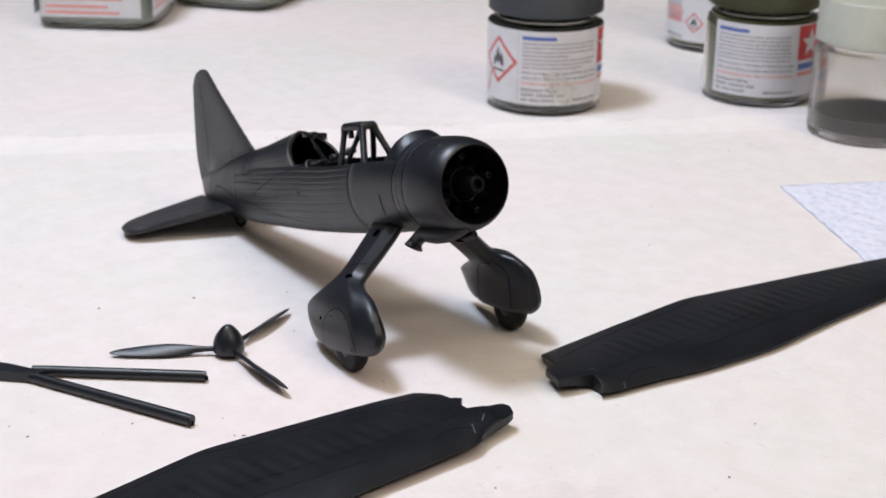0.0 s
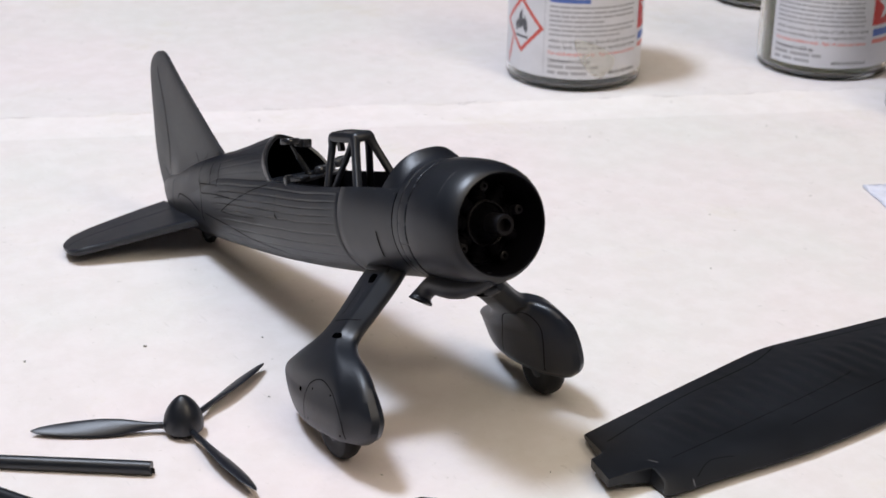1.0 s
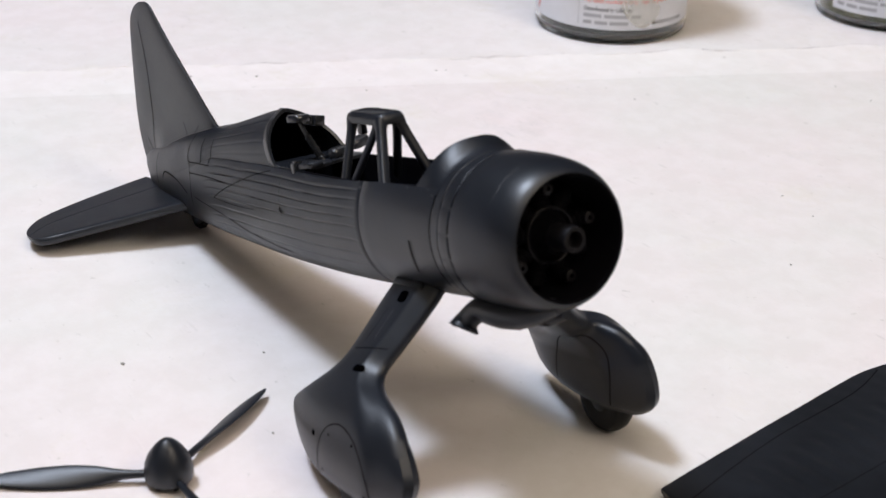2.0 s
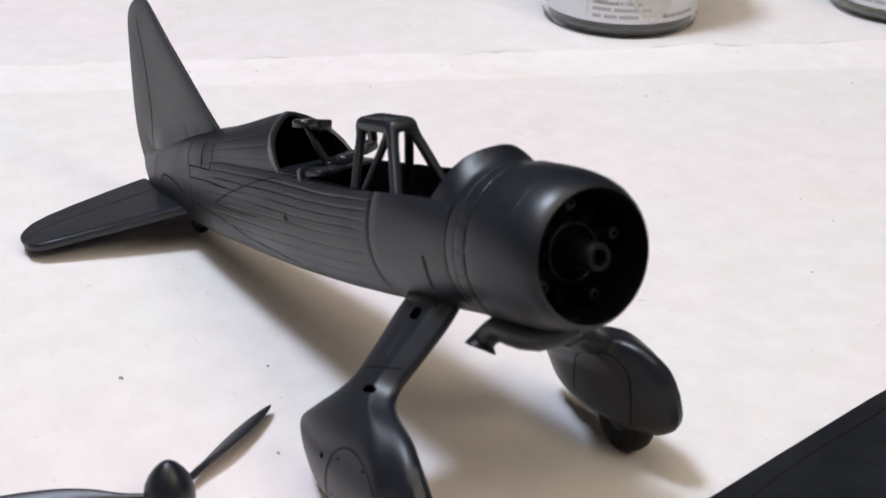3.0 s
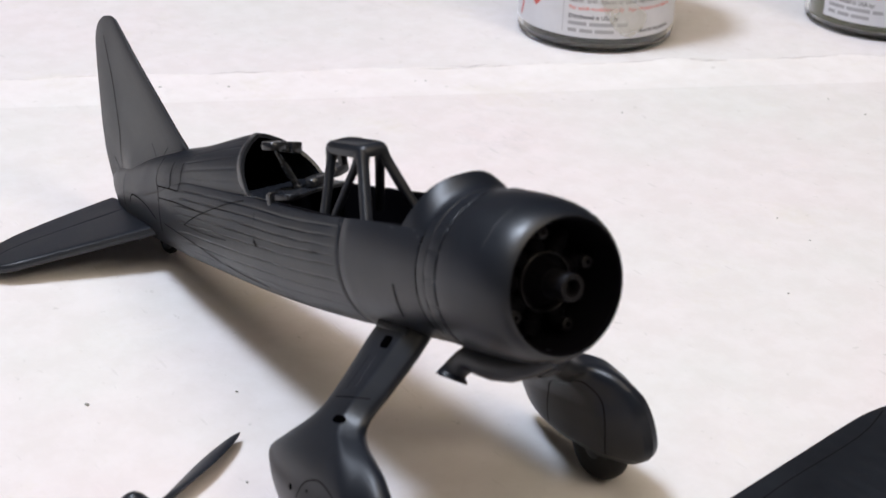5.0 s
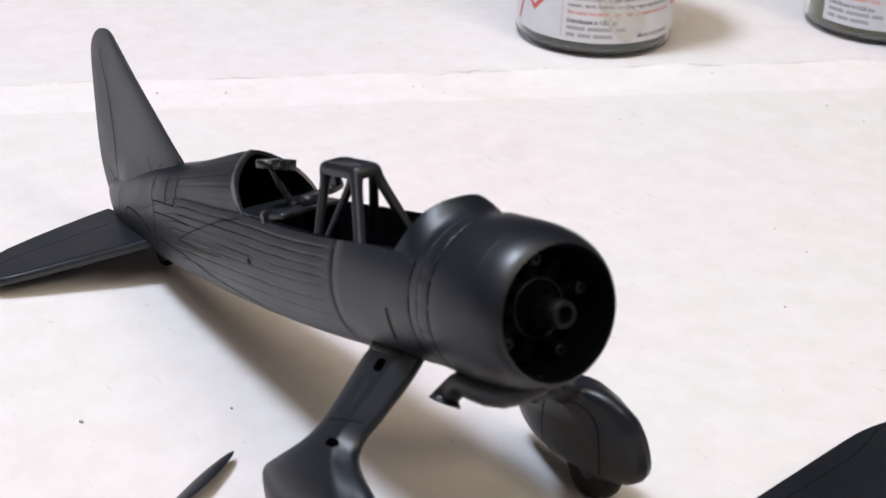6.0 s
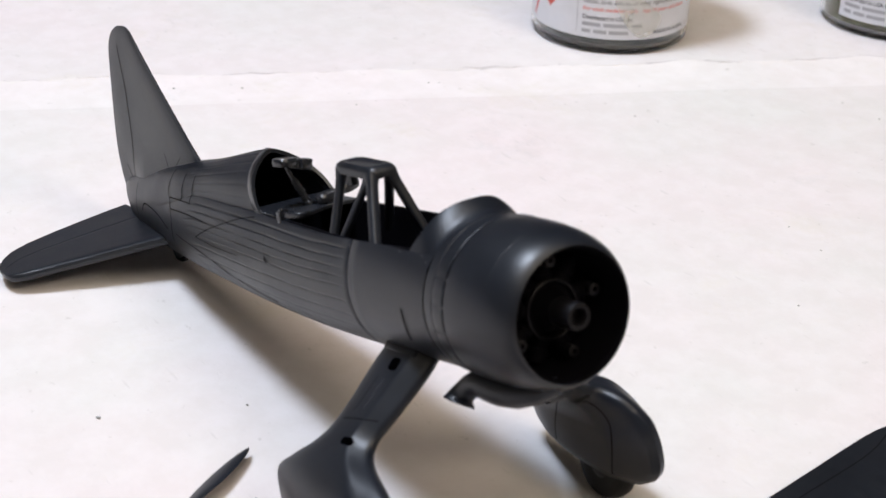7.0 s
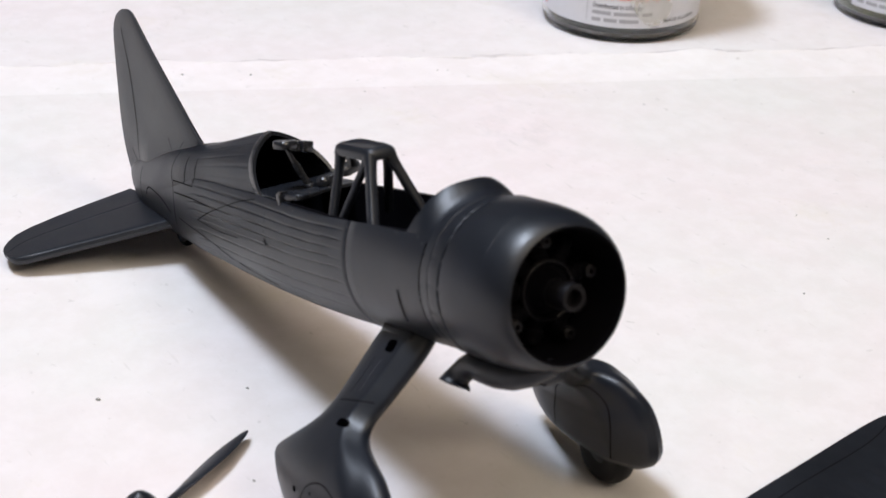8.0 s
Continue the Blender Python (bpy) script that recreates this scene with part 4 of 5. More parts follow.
def root_edge(x, mirror):
    pts = ROOT[mirror]
    for (xa, ea), (xb, eb) in zip(pts, pts[1:]):
        if x <= xb:
            return ea + (eb - ea) * max(0.0, (x - xa) / (xb - xa))
    return pts[-1][1]


def wing_mesh(mirror):
    rings = []
    blend = BLEND[mirror]
    spans = [-1.0, 0, 0.4, 0.8, 1.4, 2.0, 2.6] + [3 + 0.62 * i for i in range(0, 168)] + [107.5, 109, 110.5, 112, 113.5, 114.8, 115.8, 116.6, 117.1, 117.5]
    for s in sorted(spans):
        le, tr = lerp_table(PLAN, max(0.0, s))
        le += SWEEP[mirror] * (1 - step(2, 30, s))
        chord = tr - le
        thin = 1.0 - 0.35 * (max(0.0, s) / 117.0) - 0.45 * step(108, 117.5, s)
        top, bottom = [], []
        for c in W_CH:
            up, low = wing_height(c, 28.0)
            up *= thin
            x = -(le + chord * c)
            y = s
            if s < blend:
                e = root_edge(x, mirror)
                y = e + (blend - e) * max(0.0, s) / blend
            tongue = step(0.6, -0.8, y) if y < 0.6 else 0.0
            low = low + (max(low, up - 1.5) - low) * tongue
            rib = 0.07 * math.cos(2 * math.pi * y / 3.3) * step(0.30, 0.42, c) * (1 - step(0.70, 0.78, c)) * step(6, 11, y) * (1 - step(98, 107, y))
            rib += 0.02 * math.cos(2 * math.pi * y / 3.3) * step(0.80, 0.86, c) * (1 - step(0.93, 0.99, c)) * step(6, 11, y) * (1 - step(98, 107, y))
            hi, lo = max(low + 0.05, up + rib), min(low, up - 0.04)
            hi, lo = hi - 0.45 * tongue * (mirror < 0), lo - 0.45 * tongue * (mirror < 0)
            if s < 0:
                hi = lo = (hi + lo) / 2
            elif s == 0:
                hi, lo = hi - 0.08, lo + 0.05
            top.append((x, y * mirror, hi))
            bottom.append((x, y * mirror, lo))
        rings.append(top + bottom[::-1])
    return loft(rings, True, False, True)


def wing(mirror, x, y, turn, lift, label):
    """lift: how high the root stands off the paper; the tip touches it."""
    w = thing("wing_half", x, y, 0.0, label, "model wing", "loose wing halves", turn)
    w.matrix_world = pose(x * MM, y * MM, lift * MM, -mirror * math.degrees(lift / 117.0), 0, turn)
    panel = part("wing_panel", wing_mesh(mirror), WINGPAINT, w)
    bpy.context.view_layer.update()
    for pts, wd in (([(-17.6, 1.0), (-20.9, 12.3), (-23.2, 22.3), (-25.6, 38.3), (-28.6, 46.5)], 0.3), ([(-27.0, 50.0), (-25.6, 62.0), (-24.2, 74.0), (-22.3, 88.0)], 0.24),
                    ([(-7.6, 5.0), (-9.1, 18.8), (-11.6, 39.1), (-13.5, 49.4)], 0.2), ([(-5.7, 27.8), (-8.4, 50.6), (-9.9, 72.8)], 0.2), ([(-3.0, 6.0), (-4.6, 9.9), (-3.9, 14.0)], 0.2)):
        line = [Vector((p.x, p.y * mirror, 0)) for p in smooth_path([(a, b, 0) for a, b in pts], 14)]
        bm = drape(panel, line, (0, 0, -1), wd * 0.75, 0.035)
        if len(bm.verts) > 4:
            part("panel_line", bm, LINE, panel)
        else:
            bm.free()
    for pts in ([(-3.9, 5.6), (-1.9, 6.6)], [(-5.0, 1.6), (-3.8, 3.2)]) if mirror < 0 else ([(-2.9, 5.1), (-1.0, 4.4)], [(-9.0, 1.6), (-7.6, 2.4)]):
        line = [Vector((p.x, p.y * mirror, 0)) for p in smooth_path([(a, b, 0) for a, b in pts], 6)]
        bm = drape(panel, line, (0, 0, -1), 0.16, 0.03)
        if len(bm.verts) > 4:
            part("scuff", bm, SCUFF, panel, "bare grey scratch")
        else:
            bm.free()
    return w


wing(1, 38.4, 14.2, 0.0, 0.3, "black primed wing half with ribbed fabric relief lying on paper")
wing(-1, 40.5, -10.9, 7.7, 1.3, "black primed wing half with root tongue lying on paper")


# ---- propeller ----
prop = thing("propeller", -19.2, -36.2, 0.0, "black three bladed propeller with spinner lying face up", "propeller")
part("spinner", revolve([(0.9, 2.3), (1.0, 3.0), (1.4, 3.1), (2.1, 3.1), (3.1, 2.95), (4.1, 2.58), (5.0, 2.02), (5.75, 1.42), (6.25, 0.86), (6.5, 0.38), (6.58, 0.02)], 44, "z", lambda p: p, True, True), PRIMER, prop)
part("hub", revolve([(0.0, 1.5), (0.7, 1.6), (0.8, 2.1), (1.0, 2.1)], 28, "z", lambda p: p, True, True), SATIN, prop)
for k in range(5):
    a = 2 * math.pi * k / 5
    part("hub_lug", slab(-0.3, 0.3, -0.3, 0.3, 0.0, 0.9, 0.08, Matrix.Translation((1.9 * math.cos(a), 1.9 * math.sin(a), 0.05))), SATIN, prop)


def blade(angle, tip_z):
    rings = []
    rows = [(2.2, 0.55, 0.5, 62), (4.5, 0.55, 0.5, 58), (6.5, 0.8, 0.5, 50), (9.0, 1.3, 0.42, 42), (12.0, 1.62, 0.36, 36), (15.0, 1.62, 0.3, 31), (18.0, 1.4, 0.25, 27), (20.5, 1.05, 0.2, 25), (22.3, 0.62, 0.15, 24), (23.2, 0.22, 0.1, 24), (23.4, 0.04, 0.05, 24)]
    d, s = Vector((math.cos(angle), math.sin(angle), 0)), Vector((-math.sin(angle), math.cos(angle), 0))
    for i in range(41):
        r = 2.2 + (23.4 - 2.2) * i / 40
        wd, th, tw = lerp_table(rows, r)
        tw = -radians(tw * 0.85)
        c, n = s * math.cos(tw) + Vector((0, 0, math.sin(tw))), Vector((0, 0, math.cos(tw))) - s * math.sin(tw)
        base = d * r + Vector((0, 0, 1.5 + (tip_z - 1.5) * (r / 23.4)))
        rings.append([base + c * (max(0.03, wd) * math.cos(2 * math.pi * k / 18)) + n * (max(0.03, th) * math.sin(2 * math.pi * k / 18)) for k in range(18)])
    return loft(rings, True, True, True)


for ang, tz in ((math.atan2(19.9, -12.0), 1.25), (math.atan2(-20.4, -11.4), 0.95), (math.atan2(0.6, 23.2), 1.9)):
    part("blade", blade(ang, tz), PRIMER, prop)


# ---- wing struts, one V shaped piece ----
vee = thing("wing_strut", -30.0, -73.5, 0.0, "black V shaped wing strut pair lying on paper", "model strut")


def bar(p, q, r0, r1):
    p, q = Vector(p), Vector(q)
    d = (q - p).normalized()
    s = Vector((-d.y, d.x, 0))
    sec = [(math.cos(a) * 1.02, max(0.02, 1.02 + 1.06 * math.sin(a))) for a in [2 * math.pi * k / 20 for k in range(20)]]
    rings = []
    for i in range(13):
        t = i / 12
        rr = (r0 + (r1 - r0) * t) * (0.97 if i in (0, 12) else 1.0)
        rings.append([p + (q - p) * t + s * (a * rr) + Vector((0, 0, b * rr)) for a, b in sec])
    return loft(rings, True, True, True)


part("strut", bar((-0.6, 1.4, 0), (19.4, 28.2, 0), 1.0, 1.05), PRIMER, vee)
part("strut", bar((0.6, -0.6, 0), (35.0, 18.0, 0), 1.02, 1.1), PRIMER, vee)
part("strut_end", revolve([(0.0, 0.55), (0.5, 0.5), (0.55, 0.3)], 14, "z", lambda p: (19.6 + p[2] * 0.6, 28.0 + p[2] * 0.8, 0.75 + p[0] * 0.0 + p[1]), True, True), PRIMER, vee)
part("strut_end", revolve([(0.0, 0.6), (0.5, 0.55), (0.55, 0.3)], 14, "z", lambda p: (35.2 + p[2] * 0.88, 17.8 + p[2] * 0.47, 0.8 + p[1]), True, True), PRIMER, vee)
part("apex_plate", loft([[(3.2, 2.8, 0.02), (2.6, -0.4, 0.02), (2.6, -0.4, 2.0), (3.2, 2.8, 2.0)],
                         [(-4.0, -2.2, 0.02), (-1.0, -4.4, 0.02), (-1.0, -4.4, 2.15), (-4.0, -2.2, 2.15)],
                         [(-16.0, -14.0, 0.02), (-13.2, -16.0, 0.02), (-13.2, -16.0, 2.0), (-16.0, -14.0, 2.0)]], True, True, True), PRIMER, vee, smooth=False)


# ---- paint jars ----
def curved(pts2d, radius, turn):
    """From label coordinates (degrees round, height) to the jar's wall."""
    return [(radius * math.cos(radians(turn + a)), radius * math.sin(radians(turn + a)), z) for a, z in pts2d]


def patch(a0, a1, z0, z1, radius, turn, n=None, wobble=None):
    n = n or max(2, int((a1 - a0) / 3))
    rings = []
    for i in range(n + 1):
        a = a0 + (a1 - a0) * i / n
        rings.append(curved([(a, z0), (a, z1)], radius, turn))
    return loft(rings, False)


def filled(outline, radius, turn):
    """A flat shape in label coordinates, wrapped on the jar: fan of thin strips."""
    zs = [p[1] for p in outline]
    lo, hi, m = min(zs), max(zs), 40
    bm = bmesh.new()
    for i in range(m):
        z0, z1 = lo + (hi - lo) * i / m, lo + (hi - lo) * (i + 1) / m
        zc = (z0 + z1) / 2
        xs = []
        for k in range(len(outline)):
            (a, b), (c, d) = outline[k], outline[(k + 1) % len(outline)]
            if (b <= zc) != (d <= zc):
                xs.append(a + (c - a) * (zc - b) / (d - b))
        xs.sort()
        for a, c in zip(xs[::2], xs[1::2]):
            steps = max(1, int((c - a) / 4))
            for q in range(steps):
                a0, a1 = a + (c - a) * q / steps, a + (c - a) * (q + 1) / steps
                bm.faces.new([bm.verts.new(p) for p in curved([(a0, z0), (a1, z0), (a1, z1), (a0, z1)], radius, turn)])
    bmesh.ops.remove_doubles(bm, verts=bm.verts, dist=0.02)
    bmesh.ops.recalc_face_normals(bm, faces=bm.faces)
    return bm


def wrapped_text(words, size, a0, z0, radius, turn, width=None):
    cu = bpy.data.curves.new("lettering", "FONT")
    cu.body, cu.size, cu.resolution_u, cu.offset = words, size, 2, 0.018 * size
    ob = bpy.data.objects.new("lettering", cu)
    scene.collection.objects.link(ob)
    bpy.context.view_layer.update()
    me = ob.evaluated_get(bpy.context.evaluated_depsgraph_get()).to_mesh()
    bm = bmesh.new()
    bm.from_mesh(me)
    bpy.data.objects.remove(ob)
    xs = [v.co.x for v in bm.verts]
    k = (width / max(xs)) if width else 1.0
    for v in bm.verts:
        a = a0 + math.degrees(v.co.x * k / radius)
        v.co = Vector(curved([(a, z0 + v.co.y)], radius, turn)[0])
    return bm


FLAME = [(-2.6, -3.2), (-3.0, -1.0), (-2.2, 1.2), (-1.6, 0.2), (-1.2, 2.6), (0.2, 5.0), (0.3, 2.2), (1.0, 1.2), (1.4, 2.8), (2.4, 0.6), (2.7, -1.4), (2.2, -3.2), (1.2, -2.2), (0.4, -0.6), (-0.4, -2.2), (-1.2, -1.6)]
R_JAR = 17.9


def jar_shell(parent, glass_mat, r=R_JAR, neck=14.6, top=30.0, base=0.0):
    outer = [(0.35, 0.1), (0.0, r - 2.4), (0.1, r - 0.9), (0.7, r - 0.2), (1.6, r), (top - 6.0, r), (top - 4.0, r - 0.7), (top - 2.6, neck + 0.6), (top - 1.6, neck), (top + 5.0, neck)]
    inner = [(top + 5.0, neck - 1.3), (top - 2.0, neck - 1.4), (top - 4.2, r - 2.3), (top - 6.2, r - 1.4), (2.0 + base, r - 1.4), (1.1 + base, r - 2.2), (0.9 + base, r - 5.0), (0.85 + base, 0.1)]
    g = part("glass_body", revolve(outer + inner, 80), glass_mat, parent, "clear thick glass body")
    return g


def paint_fill(parent, mat, level, r=R_JAR, label="", base=0.0):
    rr = r - 1.45
    return part("paint_fill", revolve([(0.9 + base, 0.1), (0.95 + base, rr - 3.7), (1.15 + base, rr - 0.85), (2.02 + base, rr), (level, rr), (level + 0.05, 0.1)], 64), mat, parent, label)


def ribbed_cap(parent, mat, z0, z1, r, label):
    n = 120
    rings = []
    for z, rr in ((z0, r - 0.5), (z0 + 0.4, r), (z0 + 2.2, r), (z0 + 2.5, r - 0.25), (z1 - 1.2, r - 0.35), (z1 - 0.3, r - 0.9), (z1, r - 2.0), (z1 - 0.1, 0.5)):
        ribbed = 0.16 if z0 + 2.4 < z < z1 - 1.0 else 0.0
        rings.append([((rr + ribbed * (k % 2)) * math.cos(2 * math.pi * k / n), (rr + ribbed * (k % 2)) * math.sin(2 * math.pi * k / n), z) for k in range(n)])
    return part("screw_cap", loft(rings, True, True, True), mat, parent, label)


def text_column(label, a0, a1, turn, r, rng, top=24.4, blue=True):
    """The printed column: a blue heading, small grey lines, the readable lines at the foot."""
    if blue:
        part("heading_bar", patch(a0, a0 + (a1 - a0) * 0.42, top - 0.75, top + 0.35, r, turn), INKBLUE, label)
    z = top - 1.9
    while z > 14.2:
        a = a0
        stop = a1 - rng.uniform(0, 4) if rng.random() < 0.8 else a0 + (a1 - a0) * rng.uniform(0.45, 0.8)
        while a < stop - 2:
            wd = min(rng.uniform(4.0, 13.0), stop - a)
            part("print_line", patch(a, a + wd, z - 0.25, z + 0.25, r, turn, 2), INKGREY, label)
            a += wd + 0.8
        z -= 1.22


def hazard(label, ac, zc, turn, r, size=1.0):
    def dia(h, w):
        return [(ac, zc + h), (ac + w, zc), (ac, zc - h), (ac - w, zc)]
    k = 180 / math.pi / R_JAR * size
    part("hazard_sign", filled(dia(7.5 * size, 7.5 * k), r, turn), INKRED, label, "red diamond hazard sign")
    part("hazard_field", filled(dia(6.2 * size, 6.2 * k), r + 0.03, turn), LABEL, label)
    part("flame", filled([(ac + a * k * 0.85, zc + (0.3 + b * 0.8) * size) for a, b in FLAME], r + 0.06, turn), INK, label)
    part("flame_bar", patch(ac - 2.6 * k, ac + 2.6 * k, zc - 3.5 * size, zc - 2.9 * size, r + 0.06, turn), INK, label)


def red_logo(label, a0, turn, r, z0=15.0):
    k = 180 / math.pi / R_JAR
    part("logo_square", patch(a0, a0 + 11.5 * k, z0, z0 + 11.0, r, turn), LOGORED, label)
    star = []
    for i in range(10):
        q = math.pi / 2 + math.pi * i / 5
        rad = 4.6 if i % 2 == 0 else 1.9
        star.append((a0 + (5.75 + rad * math.cos(q)) * k, z0 + 5.3 + rad * math.sin(q)))
    part("logo_shape", filled(star, r + 0.03, turn), LABEL, label)
    part("logo_bar", patch(a0 + 0.5 * k, a0 + 11.2 * k, z0 - 3.0, z0 - 1.0, r, turn), INKBLUE, label)
    part("logo_bar", patch(a0 + 0.5 * k, a0 + 10.6 * k, z0 - 5.0, z0 - 3.8, r, turn), INKPINK, label)


def small_print(label, a0, turn, r):
    part("printed_line", wrapped_text("which are known in the State of California to cause", 1.25, a0, 13.2, r, turn, 26.0), INKMID, label)
    part("printed_line", wrapped_text("cancer, birth defects, or other reproductive harm.", 1.25, a0, 11.6, r, turn, 25.5), INKMID, label)
    part("printed_line", wrapped_text("For adult modelers only.  Age 14 years and above", 1.25, a0, 9.9, r, turn, 25.5), INKPINK, label)
    part("printed_line", wrapped_text("Distributed in USA by:", 1.4, a0, 7.9, r, turn, 11.4), INK, label)
    k = 180 / math.pi / R_JAR
    for b, c in ((0, 4.2), (4.8, 10.4), (11.0, 13.4)):
        part("print_line", patch(a0 + b * k, a0 + c * k, 6.35, 7.15, r, turn, 3), INKGREY, label)
    for b, c in ((0, 2.0), (2.7, 5.6), (6.1, 10.4)):
        part("print_line", patch(a0 + b * k, a0 + c * k, 4.75, 5.55, r, turn, 3), INKGREY, label)
    part("printed_line", wrapped_text("MADE IN JAPAN", 1.15, a0 + 52, 4.7, r, turn, 9.6), INK, label)


def paint_jar(x, y, turn, paint, cap, level, label_from, label_to, text_from, extras, words, seed):
    rng = random.Random(seed)
    j = thing("paint_jar", x, y, extras.get("z", 0.02), words, "paint jar", "paint jars")
    jar_shell(j, GLASS)
    paint_fill(j, paint, level)
    ribbed_cap(j, cap, 30.0, 41.5, R_JAR - 0.1, extras["cap"])
    lab = part("label", patch(label_from, label_to, 3.6, 26.4, R_JAR + 0.06, turn, 90), LABEL, j, "white printed paper label")
    r = R_JAR + 0.11
    text_column(lab, text_from, text_from + 80, turn, r, rng)
    small_print(lab, text_from, turn, r)
    if extras.get("logo", True):
        red_logo(lab, text_from + 86, turn, r)
    if extras.get("hazard") is not None:
        hazard(lab, extras["hazard"], extras.get("hazard_z", 16.2), turn, r, extras.get("hazard_size", 1.0))
    if extras.get("blue_block"):
        for z in (22.0, 20.2, 18.4):
            part("heading_bar", patch(*extras["blue_block"], z, z + 1.2, r + 0.02, turn), INKBLUE, lab)
        for z in (14.8, 13.4, 12.0, 10.6):
            part("print_line", patch(-70, -44, z, z + 0.8, r + 0.02, turn), INKPINK, lab)
    if extras.get("tape"):
        part("red_stroke", filled([(extras["hazard"] - 13.0, 12.4), (extras["hazard"] - 11.5, 11.6), (extras["hazard"] - 19.5, 4.6), (extras["hazard"] - 21.0, 5.4)], r, turn), INKRED, lab)
        part("label_edge", patch(text_from - 4.2, text_from - 3.8, 4.6, 26.2, r + 0.02, turn, 2), INKGREY, lab)
        part("tape_patch", loft([curved([(text_from + 22 + 36 * q, 13.0 - 9.0 * math.sin(math.pi * min(1.0, q * 0.8)) ** 0.8), (text_from + 22 + 36 * q, 14.2 - 5.5 * q * q)], r + 0.12, turn) for q in [k / 14 for k in range(15)]], False), TAPE, lab, "yellowed clear tape patch")
    return j


paint_jar(-140.6, 133.8, -37.9, PAINTGREY, CAPGREY, 27.0, -118, 200, -22, {"cap": "dark grey plastic screw cap", "hazard": -50.5, "tape": True, "z": -0.34}, "glass paint jar with dark grey cap and white printed label", 3)
paint_jar(-112.6, 199.6, -44.5, PAINTOLIVE, CAPOLIVE, 27.0, -52, 240, -47, {"cap": "olive drab plastic screw cap", "z": -0.34}, "glass paint jar with olive cap and white printed label", 5)
paint_jar(-174.0, 238.5, -42.5, PAINTOLIVE, CAPOLIVE, 27.0, -100, 220, -124, {"cap": "olive plastic screw cap", "hazard": -27.0, "hazard_z": 10.5, "hazard_size": 0.5, "logo": False, "blue_block": (-66, -40), "z": -0.34}, "glass paint jar behind the olive one, label turned away", 7)

# the half empty jar without a label
wash = thing("mixing_jar", -62.5, 196.0, 0.02, "unlabelled glass jar with thin grey wash and milky lid", "glass jar", "paint jars")
jar_shell(wash, GLASS_STAINED, base=1.0)
paint_fill(wash, PAINTWASH, 7.2, R_JAR, "thin grey paint wash", 1.0)
ribbed_cap(wash, CAPWHITE, 27.8, 41.0, R_JAR - 0.1, "milky translucent plastic lid")


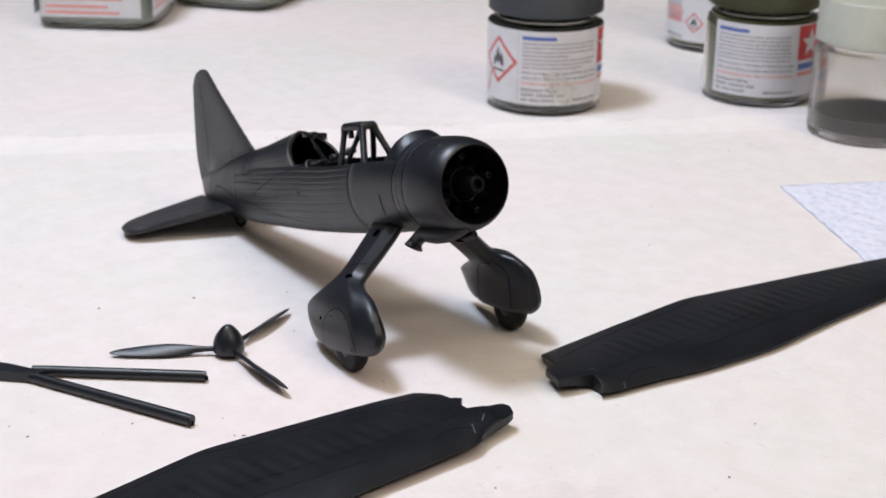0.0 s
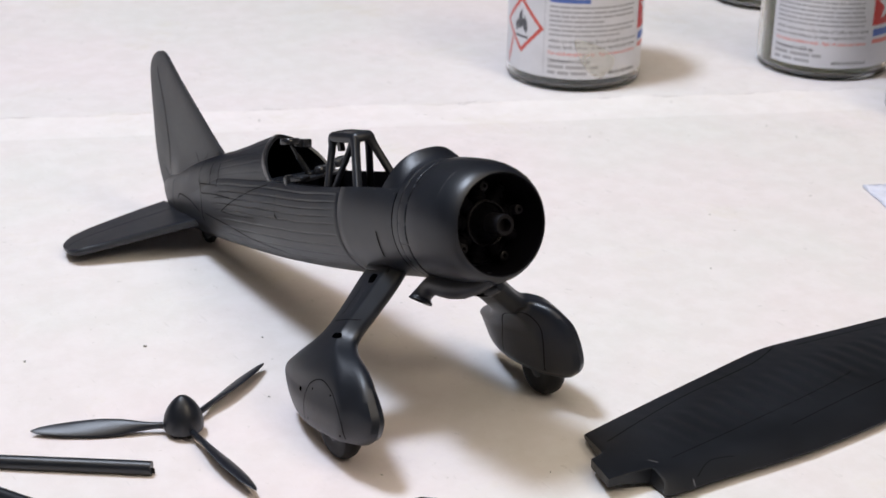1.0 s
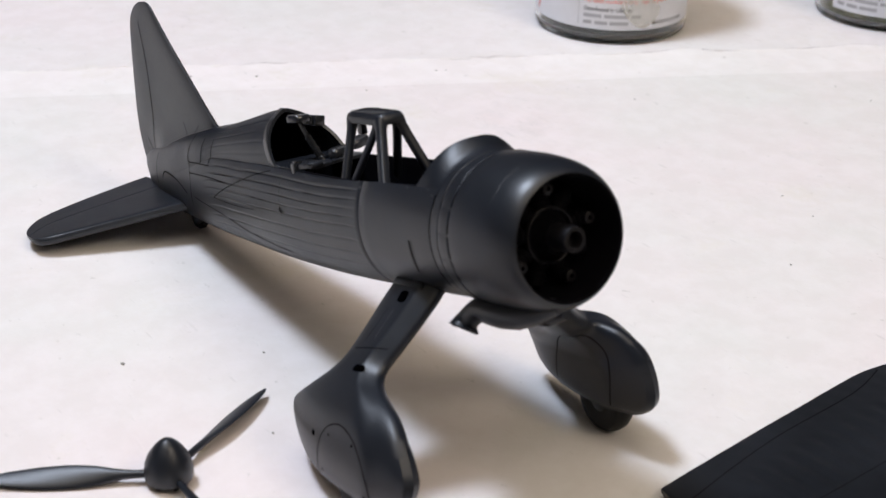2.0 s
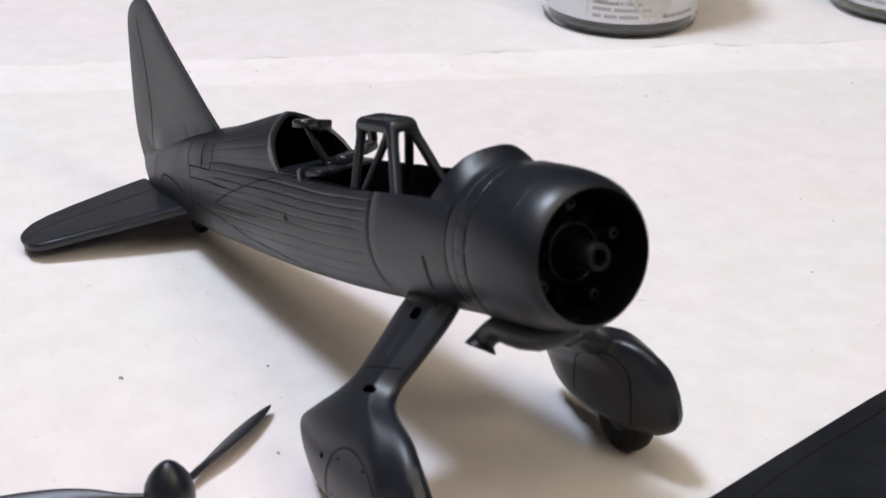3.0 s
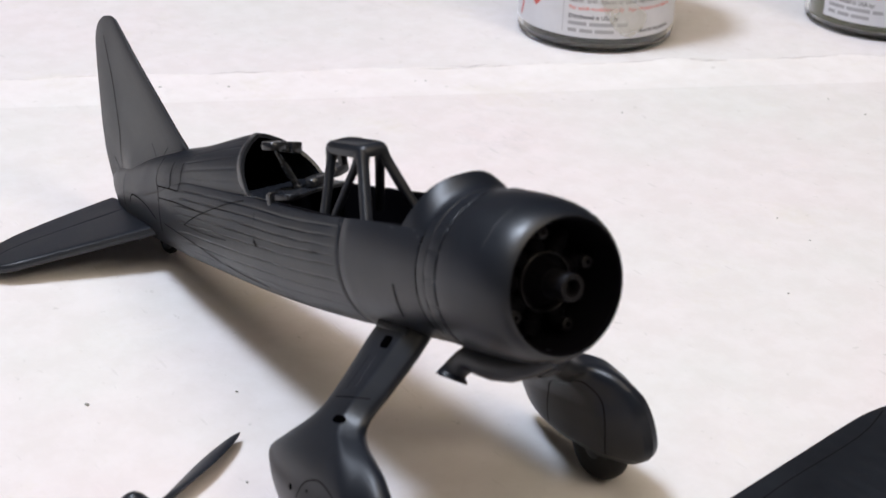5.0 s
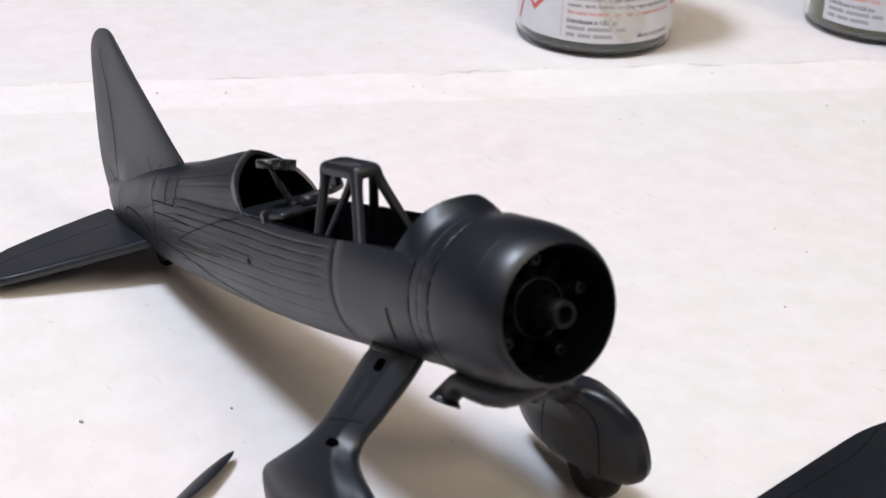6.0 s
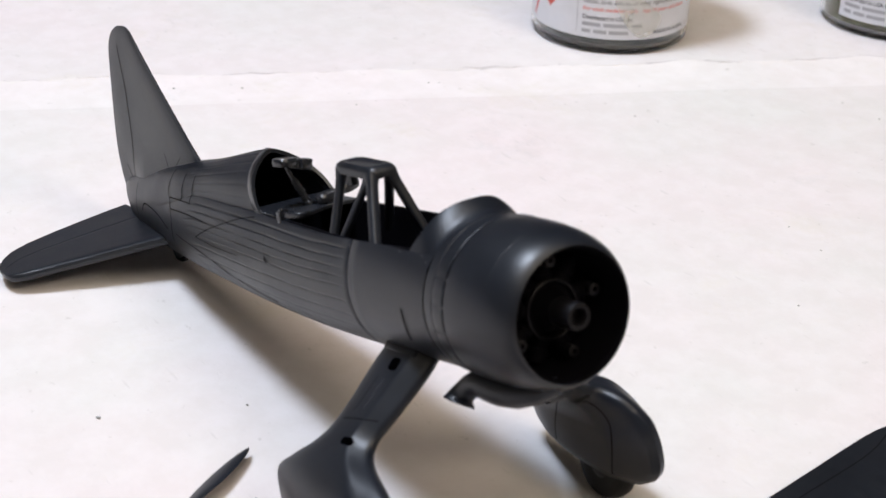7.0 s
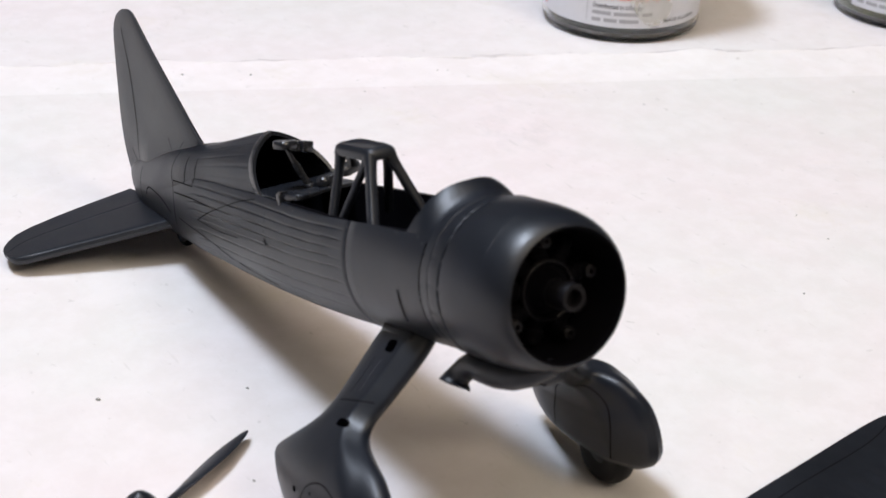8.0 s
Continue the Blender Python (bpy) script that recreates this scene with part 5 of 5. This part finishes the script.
def square_bottle(x, y, turn, words, seed, pink):
    """A broad square glass bottle with a printed label."""
    rng = random.Random(seed)
    b = thing("glue_bottle", x, y, -0.34, words, "glue bottle", "square bottles", turn)

    def sq(h, z, p=5.0):
        ring = []
        for k in range(72):
            a = 2 * math.pi * k / 72
            c, s = math.cos(a), math.sin(a)
            ring.append((h * abs(c) ** (2 / p) * (1 if c > 0 else -1), h * abs(s) ** (2 / p) * (1 if s > 0 else -1), z))
        return ring
    part("glass_body", loft([sq(19.5, 0.0), sq(21.3, 0.5), sq(22.3, 1.6), sq(22.5, 3.0), sq(22.5, 40.0), sq(21.0, 44.0, 3.5), sq(13.0, 46.5, 2.2), sq(11.5, 48.0, 2.0), sq(11.5, 53.0, 2.0)], True, True, True), GLASS, b)
    part("fluid", loft([sq(19.6, 2.4), sq(20.6, 3.2), sq(20.6, 30.0)], True, True, True), TEALFLUID, b)
    part("cap", loft([sq(13.0, 52.0, 2.0), sq(13.2, 53.0, 2.0), sq(13.0, 64.0, 2.0), sq(12.0, 65.0, 2.0)], True, True, True), pink, b)
    for q in range(4):
        m = Matrix.Rotation(q * math.pi / 2, 4, "Z")
        lab = part("label", slab(22.46, 22.66, -19.0, 19.0, 5.0, 36.0, 0.05, m), LABEL, b, "white label with red print")
        z = 33.0
        while z > 6.5:
            y0 = -17.0
            wide = rng.uniform(22, 33)
            part("print_line", slab(22.64, 22.70, y0, y0 + wide, z - 0.45, z + 0.45, 0.0, m), INKPINK if z < 14 else rng.choice([INKPINK, INKGREY, INKMID]), lab, smooth=False)
            z -= rng.uniform(2.2, 3.4)
    return b


square_bottle(-325.0, 64.0, -38.0, "square glass glue bottle with white and red label", 11, CAPGREY)
square_bottle(-332.0, 124.0, -52.0, "square glass bottle with pale label beside the glue", 12, CAPWHITE)


# ---- crumbs on the paper ----
def crumb(x, y, r, mat, seed):
    rng = random.Random(seed)
    bm = bmesh.new()
    bmesh.ops.create_icosphere(bm, subdivisions=1, radius=r)
    st = rng.uniform(0.8, 1.9)
    a = rng.uniform(0, 3.1)
    for v in bm.verts:
        k = 1 + rng.uniform(-0.3, 0.3)
        px, py = v.co.x * k * st, v.co.y * k / st
        v.co = Vector((px * math.cos(a) - py * math.sin(a), px * math.sin(a) + py * math.cos(a), max(-0.3, v.co.z * 0.55 * k) + r * 0.45))
    ob = link_bm("paint_crumb", bm, mat)
    ob.location = (x * MM, y * MM, 0.0)
    tagged(ob, "tiny dark crumb lying on the white paper", "crumb", "crumbs on the paper")


SPOTS = [(-54.9, -49.0, 0.45), (-49.5, -29.6, 0.5), (-22.4, -19.8, 0.42), (-42.0, -10.9, 0.35), (-22.8, 76.3, 0.45), (12.3, -50.7, 0.4), (13.2, -49.4, 0.4), (52.4, -22.5, 0.4),
         (58.5, 31.2, 0.35), (70.6, 13.2, 0.45), (-1.6, -64.1, 0.35), (-6.7, -81.7, 0.4), (5.1, -49.5, 0.25), (20.3, 4.9, 0.25), (7.6, -16.7, 0.25), (-40.3, 121.2, 0.45), (-43.8, 95.2, 0.35),
         (-34.6, 93.5, 0.35), (-95.7, 104.0, 0.35), (-147.2, 42.4, 0.5), (-153.8, 30.2, 0.5), (-131.3, 77.8, 0.4), (-130.2, 79.7, 0.35), (-128.1, 58.3, 0.4), (-70.0, 147.0, 0.45), (-80.0, 146.9, 0.35), (-12.2, -83.0, 0.35)]
for i, (x, y, r) in enumerate(SPOTS):
    crumb(x, y, r * (0.48 if y > 40 else 0.62), CRUMBPALE if i % 3 == 2 else CRUMB, 40 + i)
